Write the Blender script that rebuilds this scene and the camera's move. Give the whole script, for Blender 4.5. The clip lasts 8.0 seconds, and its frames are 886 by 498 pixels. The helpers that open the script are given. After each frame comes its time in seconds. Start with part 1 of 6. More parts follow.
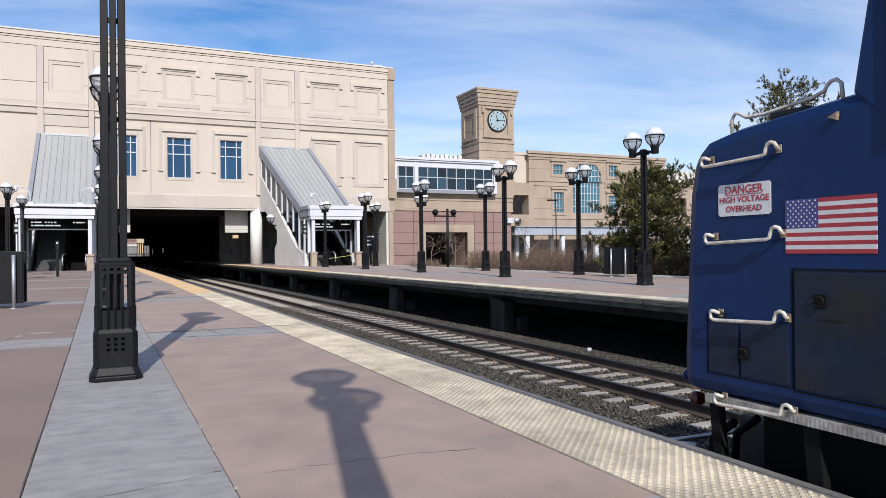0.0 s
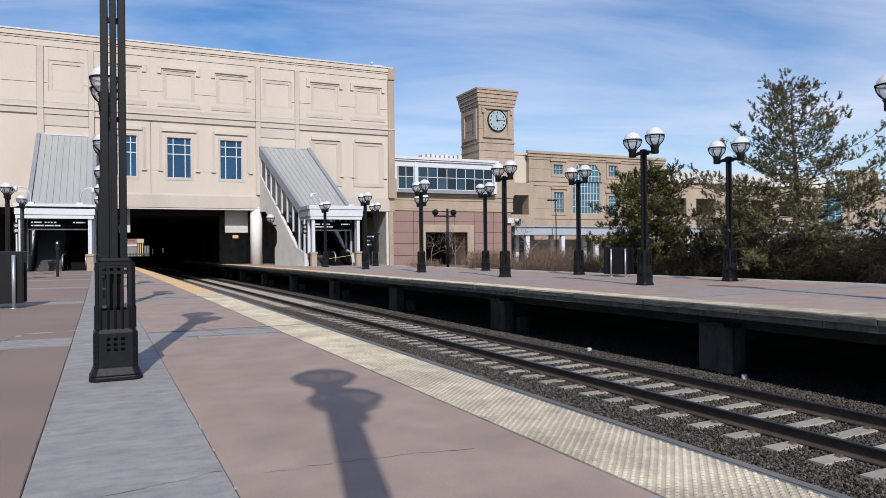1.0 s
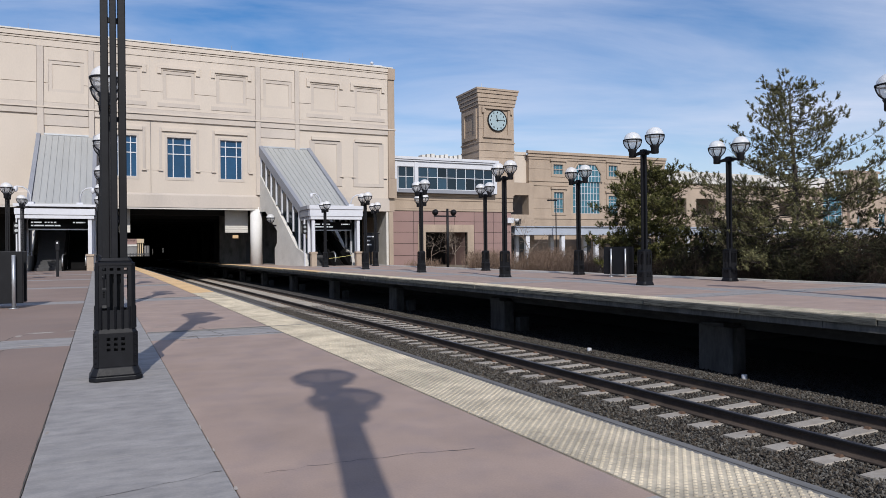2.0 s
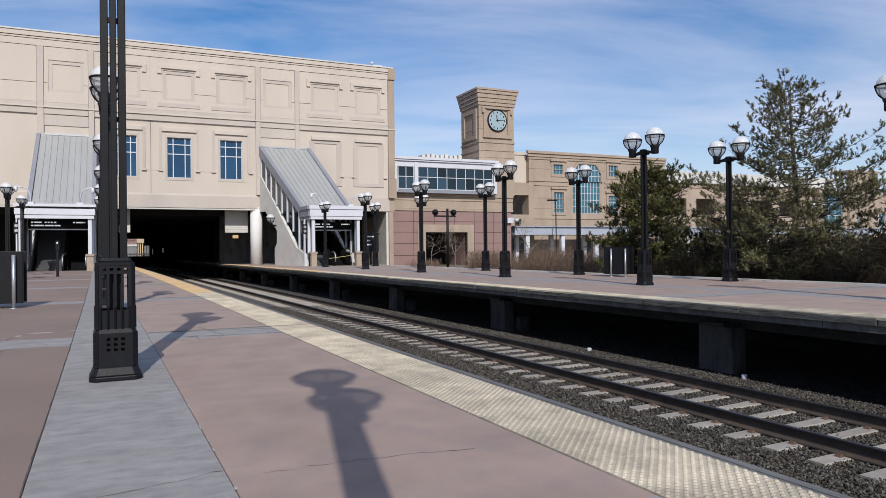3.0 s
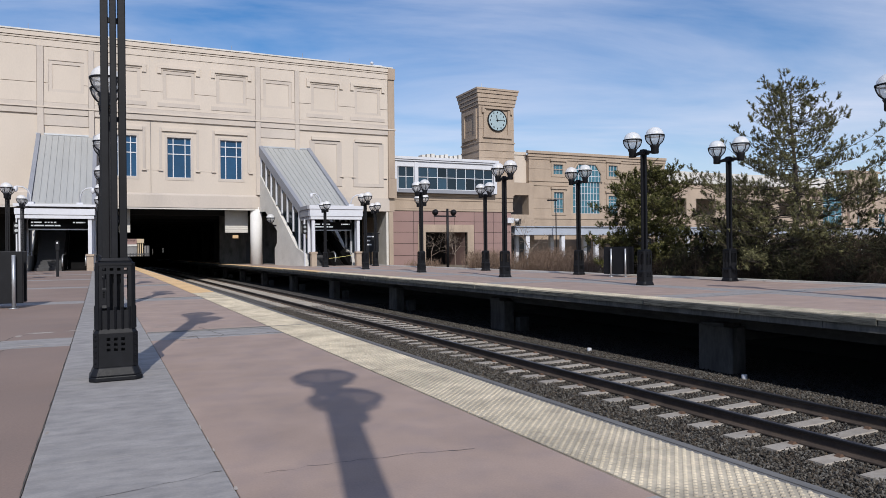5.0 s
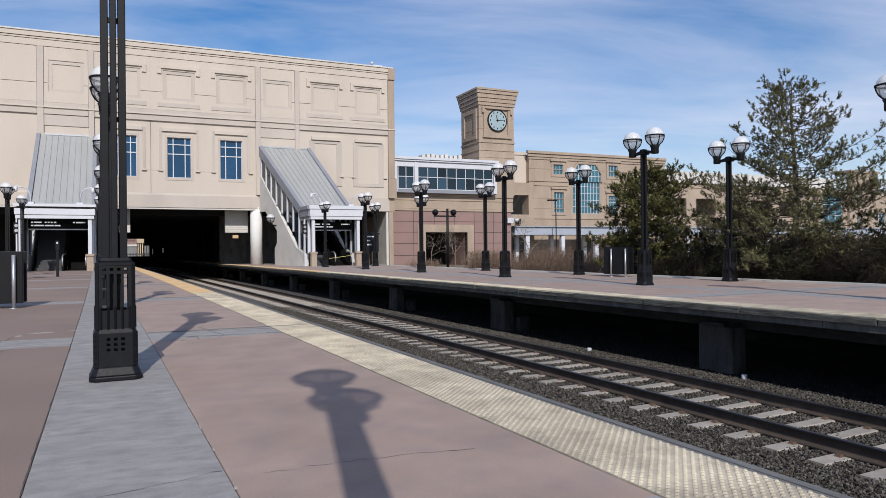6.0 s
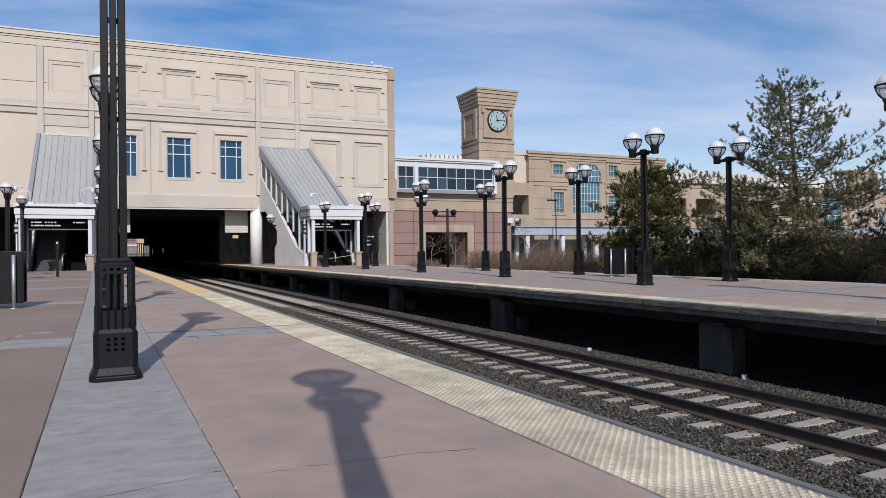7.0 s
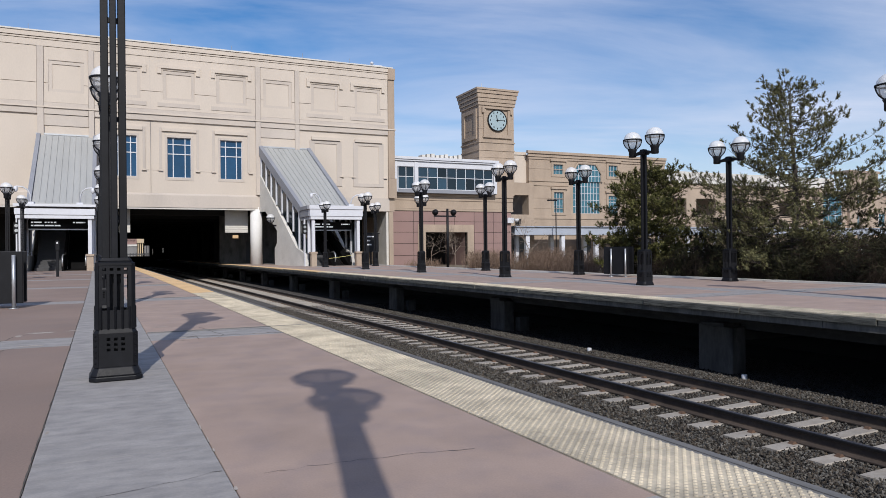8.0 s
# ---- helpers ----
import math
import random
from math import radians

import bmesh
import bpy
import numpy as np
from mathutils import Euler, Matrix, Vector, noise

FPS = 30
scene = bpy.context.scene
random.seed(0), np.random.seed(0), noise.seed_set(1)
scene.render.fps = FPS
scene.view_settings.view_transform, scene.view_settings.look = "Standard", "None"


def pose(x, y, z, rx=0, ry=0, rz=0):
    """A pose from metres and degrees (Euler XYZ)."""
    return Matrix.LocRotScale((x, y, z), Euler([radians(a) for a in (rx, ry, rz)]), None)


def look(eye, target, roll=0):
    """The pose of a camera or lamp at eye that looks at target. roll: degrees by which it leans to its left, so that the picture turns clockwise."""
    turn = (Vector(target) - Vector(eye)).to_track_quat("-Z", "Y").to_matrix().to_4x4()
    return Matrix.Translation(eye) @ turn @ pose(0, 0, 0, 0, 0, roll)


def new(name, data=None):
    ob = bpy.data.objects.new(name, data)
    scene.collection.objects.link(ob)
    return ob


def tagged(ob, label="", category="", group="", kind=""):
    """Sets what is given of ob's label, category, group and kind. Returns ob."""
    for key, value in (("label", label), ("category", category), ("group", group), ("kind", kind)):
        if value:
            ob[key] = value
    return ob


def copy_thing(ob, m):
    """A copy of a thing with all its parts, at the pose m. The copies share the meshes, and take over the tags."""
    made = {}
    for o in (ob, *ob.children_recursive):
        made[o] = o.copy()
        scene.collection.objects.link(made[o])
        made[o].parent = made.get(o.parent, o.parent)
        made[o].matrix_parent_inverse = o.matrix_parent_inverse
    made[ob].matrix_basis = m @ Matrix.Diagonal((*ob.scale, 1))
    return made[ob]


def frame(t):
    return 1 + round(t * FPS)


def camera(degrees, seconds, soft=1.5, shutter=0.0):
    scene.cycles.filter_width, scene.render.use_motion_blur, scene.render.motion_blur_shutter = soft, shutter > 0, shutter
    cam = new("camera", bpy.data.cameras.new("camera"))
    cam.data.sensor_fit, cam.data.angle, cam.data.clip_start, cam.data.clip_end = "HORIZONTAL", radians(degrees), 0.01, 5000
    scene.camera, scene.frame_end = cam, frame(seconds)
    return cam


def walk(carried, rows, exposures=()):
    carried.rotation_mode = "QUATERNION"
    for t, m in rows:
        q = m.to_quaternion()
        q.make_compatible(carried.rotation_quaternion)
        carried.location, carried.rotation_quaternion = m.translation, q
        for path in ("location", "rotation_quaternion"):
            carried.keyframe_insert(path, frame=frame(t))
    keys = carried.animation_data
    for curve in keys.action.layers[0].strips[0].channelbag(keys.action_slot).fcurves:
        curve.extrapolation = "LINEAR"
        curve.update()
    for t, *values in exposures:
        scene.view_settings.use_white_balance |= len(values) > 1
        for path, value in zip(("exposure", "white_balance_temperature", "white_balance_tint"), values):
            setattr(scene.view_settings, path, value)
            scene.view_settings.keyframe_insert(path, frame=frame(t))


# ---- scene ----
cam = camera(65.45, 8.0, soft=0.65)
EYE = Vector((0, 0, 1.065))
VIEW = (math.sin(radians(24.465)), math.cos(radians(24.465)), math.tan(radians(0.108)))
STAND = look(EYE, EYE + Vector(VIEW) * 10, -0.58)
walk(cam, [(0.0, STAND), (8.0, STAND)],
     exposures=[(0.0, 0.26), (0.2, 0.23), (0.5, 0.15), (1.0, 0.07), (1.5, -0.03), (1.8, -0.05), (8.0, -0.05)])

# ---- sun and sky ----
SUN_UP = radians(36.5)
SUN_FROM = Vector((-0.21 * math.cos(SUN_UP), -0.978 * math.cos(SUN_UP), math.sin(SUN_UP)))
sun = new("sun", bpy.data.lights.new("sun", "SUN"))
sun.data.energy, sun.data.angle, sun.data.color = 3.9, radians(0.6), (1.0, 0.96, 0.91)
sun.matrix_world = look(SUN_FROM * 50, (0, 0, 0))

world = bpy.data.worlds.new("sky")
scene.world = world
world.use_nodes = True
wn, wl = world.node_tree.nodes, world.node_tree.links
wn.clear()
sky = wn.new("ShaderNodeTexSky")
sky.sky_type, sky.sun_disc = "NISHITA", False
sky.sun_elevation, sky.sun_rotation = SUN_UP, radians(192)
sky.air_density, sky.dust_density, sky.ozone_density = 1.0, 0.6, 2.5
wco = wn.new("ShaderNodeTexCoord")
sep = wn.new("ShaderNodeSeparateXYZ")
wl.new(wco.outputs["Generated"], sep.inputs[0])
up = wn.new("ShaderNodeMath")
up.operation = "ADD"
wl.new(sep.outputs["Z"], up.inputs[0])
up.inputs[1].default_value = 0.18
flat = wn.new("ShaderNodeCombineXYZ")
for axis in ("X", "Y"):
    d = wn.new("ShaderNodeMath")
    d.operation = "DIVIDE"
    wl.new(sep.outputs[axis], d.inputs[0])
    wl.new(up.outputs[0], d.inputs[1])
    wl.new(d.outputs[0], flat.inputs[axis])
cmap = wn.new("ShaderNodeMapping")
turn = wn.new("ShaderNodeMapping")
turn.inputs["Rotation"].default_value = (0, 0, radians(19))
wl.new(flat.outputs[0], turn.inputs[0])
cmap.inputs["Location"].default_value = (5.1, 3.3, 0)
cmap.inputs["Scale"].default_value = (0.7, 1.9, 1)
wl.new(turn.outputs[0], cmap.inputs[0])
cn = wn.new("ShaderNodeTexNoise")
cn.inputs["Scale"].default_value, cn.inputs["Detail"].default_value = 0.9, 9
cn.inputs["Roughness"].default_value, cn.inputs["Distortion"].default_value = 0.56, 0.5
wl.new(cmap.outputs[0], cn.inputs["Vector"])
cr = wn.new("ShaderNodeValToRGB")
cr.color_ramp.elements[0].position, cr.color_ramp.elements[0].color = 0.34, (0.0, 0.0, 0.0, 1)
cr.color_ramp.elements[1].position, cr.color_ramp.elements[1].color = 0.72, (0.60, 0.60, 0.60, 1)
wl.new(cn.outputs[0], cr.inputs[0])
cmix = wn.new("ShaderNodeMixRGB")
haze = wn.new("ShaderNodeMapRange")
haze.inputs[1].default_value, haze.inputs[2].default_value = 0.0, 0.34
haze.inputs[3].default_value, haze.inputs[4].default_value = 0.33, 0.0
wl.new(sep.outputs["Z"], haze.inputs[0])
cover = wn.new("ShaderNodeMath")
cover.operation = "ADD"
cover.use_clamp = True
wl.new(cr.outputs[0], cover.inputs[0])
wl.new(haze.outputs[0], cover.inputs[1])
wl.new(cover.outputs[0], cmix.inputs[0])
deep = wn.new("ShaderNodeHueSaturation")
deep.inputs["Hue"].default_value, deep.inputs["Saturation"].default_value, deep.inputs["Value"].default_value = 0.506, 1.40, 1.06
wl.new(sky.outputs[0], deep.inputs["Color"])
wl.new(deep.outputs[0], cmix.inputs[1])
cmix.inputs[2].default_value = (7.2, 7.55, 9.0, 1)
bg = wn.new("ShaderNodeBackground")
bg.inputs[1].default_value = 0.11
wl.new(cmix.outputs[0], bg.inputs[0])
wo = wn.new("ShaderNodeOutputWorld")
wl.new(bg.outputs[0], wo.inputs[0])


# ---- materials ----
def surface(name, col, rough=0.75, metal=0.0, var=0.15, scale=0.6, fine=25.0, bump=0.08, rand=0.0, second=None, amount=0.5,
            spec=0.5, space="Position", stretch=(1, 1, 1), coat=0.0):
    """A worn surface: a base colour broken up by coarse stains and fine grain, with slight relief."""
    m = bpy.data.materials.new(name)
    m.use_nodes = True
    nt = m.node_tree
    n, l = nt.nodes, nt.links
    b = n["Principled BSDF"]
    b.inputs["Metallic"].default_value = metal
    b.inputs["Specular IOR Level"].default_value = spec
    b.inputs["Coat Weight"].default_value = coat
    if space == "Position":
        src = n.new("ShaderNodeNewGeometry").outputs["Position"]
    else:
        src = n.new("ShaderNodeTexCoord").outputs["Object"]
    mp = n.new("ShaderNodeMapping")
    mp.inputs["Scale"].default_value = stretch
    l.new(src, mp.inputs[0])
    a = n.new("ShaderNodeTexNoise")
    a.inputs["Scale"].default_value, a.inputs["Detail"].default_value = scale, 6
    l.new(mp.outputs[0], a.inputs["Vector"])
    f = n.new("ShaderNodeTexNoise")
    f.inputs["Scale"].default_value, f.inputs["Detail"].default_value = fine, 4
    l.new(mp.outputs[0], f.inputs["Vector"])
    ra = n.new("ShaderNodeMapRange")
    ra.inputs[1].default_value, ra.inputs[2].default_value = 0.3, 0.7
    ra.inputs[3].default_value, ra.inputs[4].default_value = 1 - var, 1 + var
    l.new(a.outputs[0], ra.inputs[0])
    rf = n.new("ShaderNodeMapRange")
    rf.inputs[1].default_value, rf.inputs[2].default_value = 0.3, 0.7
    rf.inputs[3].default_value, rf.inputs[4].default_value = 1 - var * 0.6, 1 + var * 0.6
    l.new(f.outputs[0], rf.inputs[0])
    mul = n.new("ShaderNodeMath")
    mul.operation = "MULTIPLY"
    l.new(ra.outputs[0], mul.inputs[0])
    l.new(rf.outputs[0], mul.inputs[1])
    value = mul.outputs[0]
    if rand:
        oi = n.new("ShaderNodeObjectInfo")
        rr = n.new("ShaderNodeMapRange")
        rr.inputs[3].default_value, rr.inputs[4].default_value = 1 - rand, 1 + rand
        l.new(oi.outputs["Random"], rr.inputs[0])
        m2 = n.new("ShaderNodeMath")
        m2.operation = "MULTIPLY"
        l.new(value, m2.inputs[0])
        l.new(rr.outputs[0], m2.inputs[1])
        value = m2.outputs[0]
    base = n.new("ShaderNodeMixRGB")
    base.inputs[1].default_value = (*col, 1)
    base.inputs[2].default_value = (*(second or col), 1)
    st = n.new("ShaderNodeMapRange")
    st.inputs[1].default_value, st.inputs[2].default_value = 0.45, 0.7
    st.inputs[4].default_value = amount if second else 0
    c2 = n.new("ShaderNodeTexNoise")
    c2.inputs["Scale"].default_value, c2.inputs["Detail"].default_value = scale * 2.3, 8
    l.new(mp.outputs[0], c2.inputs["Vector"])
    l.new(c2.outputs[0], st.inputs[0])
    l.new(st.outputs[0], base.inputs[0])
    vm = n.new("ShaderNodeVectorMath")
    vm.operation = "SCALE"
    l.new(base.outputs[0], vm.inputs[0])
    l.new(value, vm.inputs["Scale"])
    l.new(vm.outputs[0], b.inputs["Base Color"])
    rg = n.new("ShaderNodeMapRange")
    rg.inputs[3].default_value, rg.inputs[4].default_value = max(0.02, rough - 0.1), min(1, rough + 0.1)
    l.new(f.outputs[0], rg.inputs[0])
    l.new(rg.outputs[0], b.inputs["Roughness"])
    if bump:
        bp = n.new("ShaderNodeBump")
        bp.inputs["Strength"].default_value, bp.inputs["Distance"].default_value = min(1, bump * 4), 0.01
        l.new(f.outputs[0], bp.inputs["Height"])
        l.new(bp.outputs[0], b.inputs["Normal"])
    return m


M_PAVE = surface("terracotta_concrete", (0.338, 0.249, 0.203), 0.85, var=0.12, scale=1.6, fine=90, bump=0.04, rand=0.04, second=(0.275, 0.212, 0.192), amount=0.65)
M_PAVE_B = surface("brown_terracotta_concrete", (0.228, 0.164, 0.134), 0.85, var=0.12, scale=0.5, fine=60, bump=0.06, rand=0.05, second=(0.215, 0.162, 0.140), amount=0.55)
M_GREY = surface("grey_concrete", (0.280, 0.264, 0.252), 0.85, var=0.14, scale=3.4, fine=60, bump=0.05, rand=0.04, second=(0.200, 0.192, 0.190), amount=0.7, stretch=(0.9, 1.7, 1))
M_JOINT = surface("joint_filler", (0.11, 0.10, 0.09), 0.9)
M_TACT = surface("cream_tactile_tile", (0.47, 0.408, 0.305), 0.7, var=0.22, scale=2.2, fine=30, rand=0.14, second=(0.30, 0.262, 0.20), amount=0.7)
M_OCHRE = surface("ochre_tactile_tile", (0.50, 0.345, 0.185), 0.7, var=0.08, scale=1.2, fine=30, rand=0.05)
M_COPING = surface("weathered_coping_timber", (0.098, 0.098, 0.086), 0.95, var=0.35, scale=2.2, fine=30, bump=0.5, second=(0.014, 0.015, 0.013), amount=0.95, stretch=(6, 0.6, 9))
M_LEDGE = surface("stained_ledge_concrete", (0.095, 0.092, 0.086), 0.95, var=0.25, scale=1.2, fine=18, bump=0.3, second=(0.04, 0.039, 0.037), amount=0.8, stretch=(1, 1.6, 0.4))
M_COLUMN = surface("white_painted_concrete", (0.70, 0.69, 0.67), 0.85, var=0.06, scale=0.6, fine=10, second=(0.60, 0.59, 0.57), amount=0.4)
M_EDGE = surface("rubber_edge", (0.135, 0.130, 0.123), 0.7, var=0.2, scale=2, fine=20)
M_CONC = surface("pale_concrete", (0.57, 0.55, 0.51), 0.85, var=0.1, scale=0.5, fine=10, second=(0.49, 0.47, 0.435))
M_CONCDIM = surface("dull_concrete", (0.20, 0.195, 0.19), 0.85, var=0.15, scale=0.5, fine=10, second=(0.15, 0.15, 0.15))
M_TANROOF = surface("tan_painted_metal", (0.46, 0.36, 0.24), 0.7, var=0.1, scale=0.5, fine=10)
# Concrete of the platform's underside, with its shade put into the colour.
M_PIER = surface("shade_dark_concrete", (0.034, 0.033, 0.032), 0.9, var=0.3, scale=1.6, fine=14, second=(0.045, 0.043, 0.042))
# Stains over a base colour that is darkened for the overhang's shade.
M_PIERFACE = surface("stained_shade_dark_concrete", (0.056, 0.053, 0.049), 0.9, var=0.35, scale=1.3, fine=14, bump=0.2, second=(0.016, 0.015, 0.014), amount=1.0, stretch=(1.4, 1.4, 0.5))
M_STUCCO = surface("cream_stucco", (0.528, 0.462, 0.395), 0.9, var=0.05, scale=0.25, fine=14, bump=0.04, second=(0.480, 0.420, 0.362), amount=0.55, stretch=(1, 1, 0.4))
M_STUCCO_P = surface("lilac_grey_stucco", (0.478, 0.422, 0.370), 0.9, var=0.06, scale=0.3, fine=14, bump=0.04, second=(0.41, 0.362, 0.325), amount=0.5, stretch=(1, 1, 0.5))
M_STUCCO_B = surface("tan_stucco", (0.360, 0.284, 0.218), 0.9, var=0.11, scale=0.5, fine=14, bump=0.05, second=(0.29, 0.225, 0.175), amount=0.55, stretch=(1, 1, 0.35))
M_PINK = surface("rose_stucco", (0.265, 0.172, 0.155), 0.9, var=0.06, scale=0.3, fine=14, second=(0.225, 0.15, 0.138), amount=0.5)
M_BLUEPANE = surface("blue_window_glass", (0.012, 0.055, 0.12), 0.08, var=0.12, scale=0.5, fine=3, bump=0, rand=0.2, spec=0.4)
M_TEALPANE = surface("teal_window_glass", (0.035, 0.12, 0.16), 0.1, var=0.12, scale=0.5, fine=3, bump=0, rand=0.2, spec=0.7)
M_DARKPANE = surface("dark_window_glass", (0.022, 0.032, 0.04), 0.08, var=0.2, scale=0.7, fine=3, bump=0, rand=0.5, spec=0.35)
M_WHITE = surface("white_painted_metal", (0.56, 0.57, 0.605), 0.45, var=0.04, scale=1, fine=8, bump=0.01)
# White canopy metal tinted blue-grey, which paints its shade.
M_CANOPY = surface("shaded_white_metal", (0.33, 0.36, 0.42), 0.5, var=0.06, scale=1, fine=8, bump=0.01)
M_ROOF = surface("grey_metal_roof", (0.38, 0.385, 0.375), 0.5, metal=0.2, var=0.06, scale=0.5, fine=6, bump=0.01, stretch=(2, 0.4, 0.4))
M_TRIM = surface("slate_metal_trim", (0.23, 0.24, 0.27), 0.5, var=0.06, scale=1, fine=8, bump=0.01)
M_BLACK = surface("black_painted_iron", (0.0065, 0.0068, 0.0085), 0.5, var=0.12, scale=4, fine=60, bump=0.015, space="Object", second=(0.013, 0.0135, 0.017), amount=0.4, spec=0.22)
M_DARK = surface("dark_interior", (0.0065, 0.0065, 0.007), 0.85, var=0.2, scale=0.5, fine=6, spec=0.15)
# Near-black concrete: deep shade is put into the colour itself.
M_SHADE = surface("shade_black_concrete", (0.014, 0.0135, 0.013), 0.9, var=0.25, scale=0.5, fine=6)
M_STEP = surface("worn_stair_tread", (0.05, 0.05, 0.053), 0.7, var=0.15, scale=2, fine=20)
M_OPAL = surface("opal_dome", (0.82, 0.82, 0.82), 0.3, var=0.03, scale=3, fine=20, bump=0, space="Object")
M_BOWL = surface("frosted_bowl", (0.42, 0.425, 0.44), 0.25, var=0.1, scale=3, fine=20, bump=0, space="Object")
for m, share in ((M_OPAL, 0.38), (M_BOWL, 0.55)):
    # light passes through the globes in part
    n, l = m.node_tree.nodes, m.node_tree.links
    mix, clear = n.new("ShaderNodeMixShader"), n.new("ShaderNodeBsdfTransparent")
    mix.inputs[0].default_value = share
    l.new(n["Principled BSDF"].outputs[0], mix.inputs[1])
    l.new(clear.outputs[0], mix.inputs[2])
    l.new(mix.outputs[0], n["Material Output"].inputs[0])
M_RAIL = surface("rail_steel", (0.060, 0.044, 0.034), 0.85, var=0.3, scale=2, fine=24, second=(0.036, 0.028, 0.024), amount=0.6)
M_SHINE = surface("worn_rail_head", (0.16, 0.15, 0.15), 0.35, metal=0.8, var=0.12, scale=2, fine=40, bump=0.01)
M_RAILHEAD = surface("grimy_rail_head", (0.014, 0.013, 0.014), 0.42, metal=0.3, var=0.2, scale=2, fine=30, bump=0.02)
M_CLIP = surface("rusty_rail_clip", (0.10, 0.058, 0.036), 0.9, var=0.3, scale=6, fine=40)
M_TIE = surface("concrete_tie", (0.30, 0.272, 0.235), 0.9, var=0.12, scale=4, fine=30, rand=0.12, second=(0.25, 0.21, 0.17), amount=0.6)
M_BALLAST = surface("grey_ballast", (0.065, 0.059, 0.054), 0.95, var=0.35, scale=2, fine=14, bump=0.6, second=(0.05, 0.045, 0.042))
M_SOIL = surface("brown_soil", (0.16, 0.13, 0.095), 0.95, var=0.3, scale=0.3, fine=5, bump=0.3, second=(0.20, 0.17, 0.11))
M_ALU = surface("galvanised_steel", (0.45, 0.46, 0.47), 0.4, metal=0.7, var=0.08, scale=3, fine=30, bump=0.01)
M_BARK = surface("pine_bark", (0.052, 0.041, 0.033), 0.95, var=0.3, scale=4, fine=30, bump=0.3)
M_BRICK = surface("dull_brown_brick", (0.20, 0.11, 0.085), 0.9, var=0.2, scale=2, fine=12)
M_BLUE = surface("blue_locomotive_paint", (0.0040, 0.0215, 0.084), 0.36, var=0.12, scale=1.2, fine=12, bump=0.006, space="Object", second=(0.005, 0.018, 0.060), amount=0.6, spec=0.22)
# Duller than the body blue, with uneven olive-dark patches.
M_BLUE_DULL = surface("dull_dark_blue_paint", (0.0075, 0.0155, 0.036), 0.42, var=0.2, scale=1.1, fine=14, bump=0.006, space="Object", second=(0.018, 0.018, 0.016), amount=0.95, spec=0.22)
M_CREAM = surface("chipped_cream_paint", (0.58, 0.55, 0.49), 0.5, var=0.15, scale=8, fine=40, space="Object", second=(0.28, 0.19, 0.12), amount=0.5)
M_RUSTY = surface("rust_streaked_cream", (0.30, 0.24, 0.17), 0.7, var=0.3, scale=14, fine=60, space="Object", second=(0.12, 0.06, 0.03), amount=0.8)
M_SILL = surface("dull_silver_plate", (0.34, 0.33, 0.31), 0.5, metal=0.3, var=0.25, scale=6, fine=40, space="Object", second=(0.14, 0.11, 0.09), amount=0.6)
M_RED = surface("red_sheet", (0.33, 0.03, 0.040), 0.5, var=0.05, space="Object")
M_FLAGWHITE = surface("white_sheet", (0.58, 0.58, 0.58), 0.5, var=0.05, space="Object")
M_NAVY = surface("navy_sheet", (0.050, 0.055, 0.19), 0.5, var=0.05, space="Object")
M_TEXT = surface("red_lettering", (0.32, 0.025, 0.035), 0.5, var=0.03, space="Object")
M_MARKER = surface("dark_red_lens", (0.055, 0.006, 0.008), 0.3, var=0.05, space="Object")
M_CHIP = surface("spalled_concrete", (0.37, 0.325, 0.285), 0.9, var=0.2, scale=6, fine=60, bump=0.2)
M_CRACK = surface("crack_dirt", (0.07, 0.06, 0.052), 0.95, var=0.3, scale=6, fine=60)
M_GLASS = surface("dark_cab_glass", (0.008, 0.009, 0.011), 0.06, var=0.1, bump=0, space="Object", spec=0.8)
M_YELLOW = surface("yellow_tape", (0.62, 0.55, 0.20), 0.6, var=0.05)
M_CLOCK = surface("pale_clock_face", (0.30, 0.39, 0.42), 0.5, var=0.03)


M_LIT = bpy.data.materials.new("lit_sign_lettering")
M_LIT.use_nodes = True
lit = M_LIT.node_tree.nodes["Principled BSDF"]
lit.inputs["Base Color"].default_value = (0.75, 0.76, 0.78, 1)
lit.inputs["Emission Color"].default_value, lit.inputs["Emission Strength"].default_value = (0.9, 0.95, 1.0, 1), 0.45


def leafy(name, dark, light, rough=0.65):
    """Foliage or twigs: each loose piece has its own tone."""
    m = bpy.data.materials.new(name)
    m.use_nodes = True
    n, l = m.node_tree.nodes, m.node_tree.links
    b = n["Principled BSDF"]
    b.inputs["Roughness"].default_value = rough
    b.inputs["Specular IOR Level"].default_value = 0.10
    g = n.new("ShaderNodeNewGeometry")
    r = n.new("ShaderNodeValToRGB")
    r.color_ramp.elements[0].color, r.color_ramp.elements[1].color = (*dark, 1), (*light, 1)
    l.new(g.outputs["Random Per Island"], r.inputs[0])
    l.new(r.outputs[0], b.inputs["Base Color"])
    return m


M_PINE = leafy("pine_needles", (0.054, 0.054, 0.023), (0.215, 0.203, 0.102))
M_PINE_Y = leafy("yellowish_pine_needles", (0.038, 0.042, 0.014), (0.175, 0.168, 0.062))
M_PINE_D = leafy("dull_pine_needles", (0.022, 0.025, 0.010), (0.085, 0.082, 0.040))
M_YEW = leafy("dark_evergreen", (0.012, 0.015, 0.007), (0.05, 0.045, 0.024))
M_TWIG = leafy("dry_twigs", (0.11, 0.075, 0.052), (0.30, 0.21, 0.155), 0.9)
# Dry twigs again, with the shadow of the pines in their tone.
M_TWIG_SHADE = leafy("shade_dark_twigs", (0.022, 0.017, 0.013), (0.085, 0.060, 0.045), 0.9)
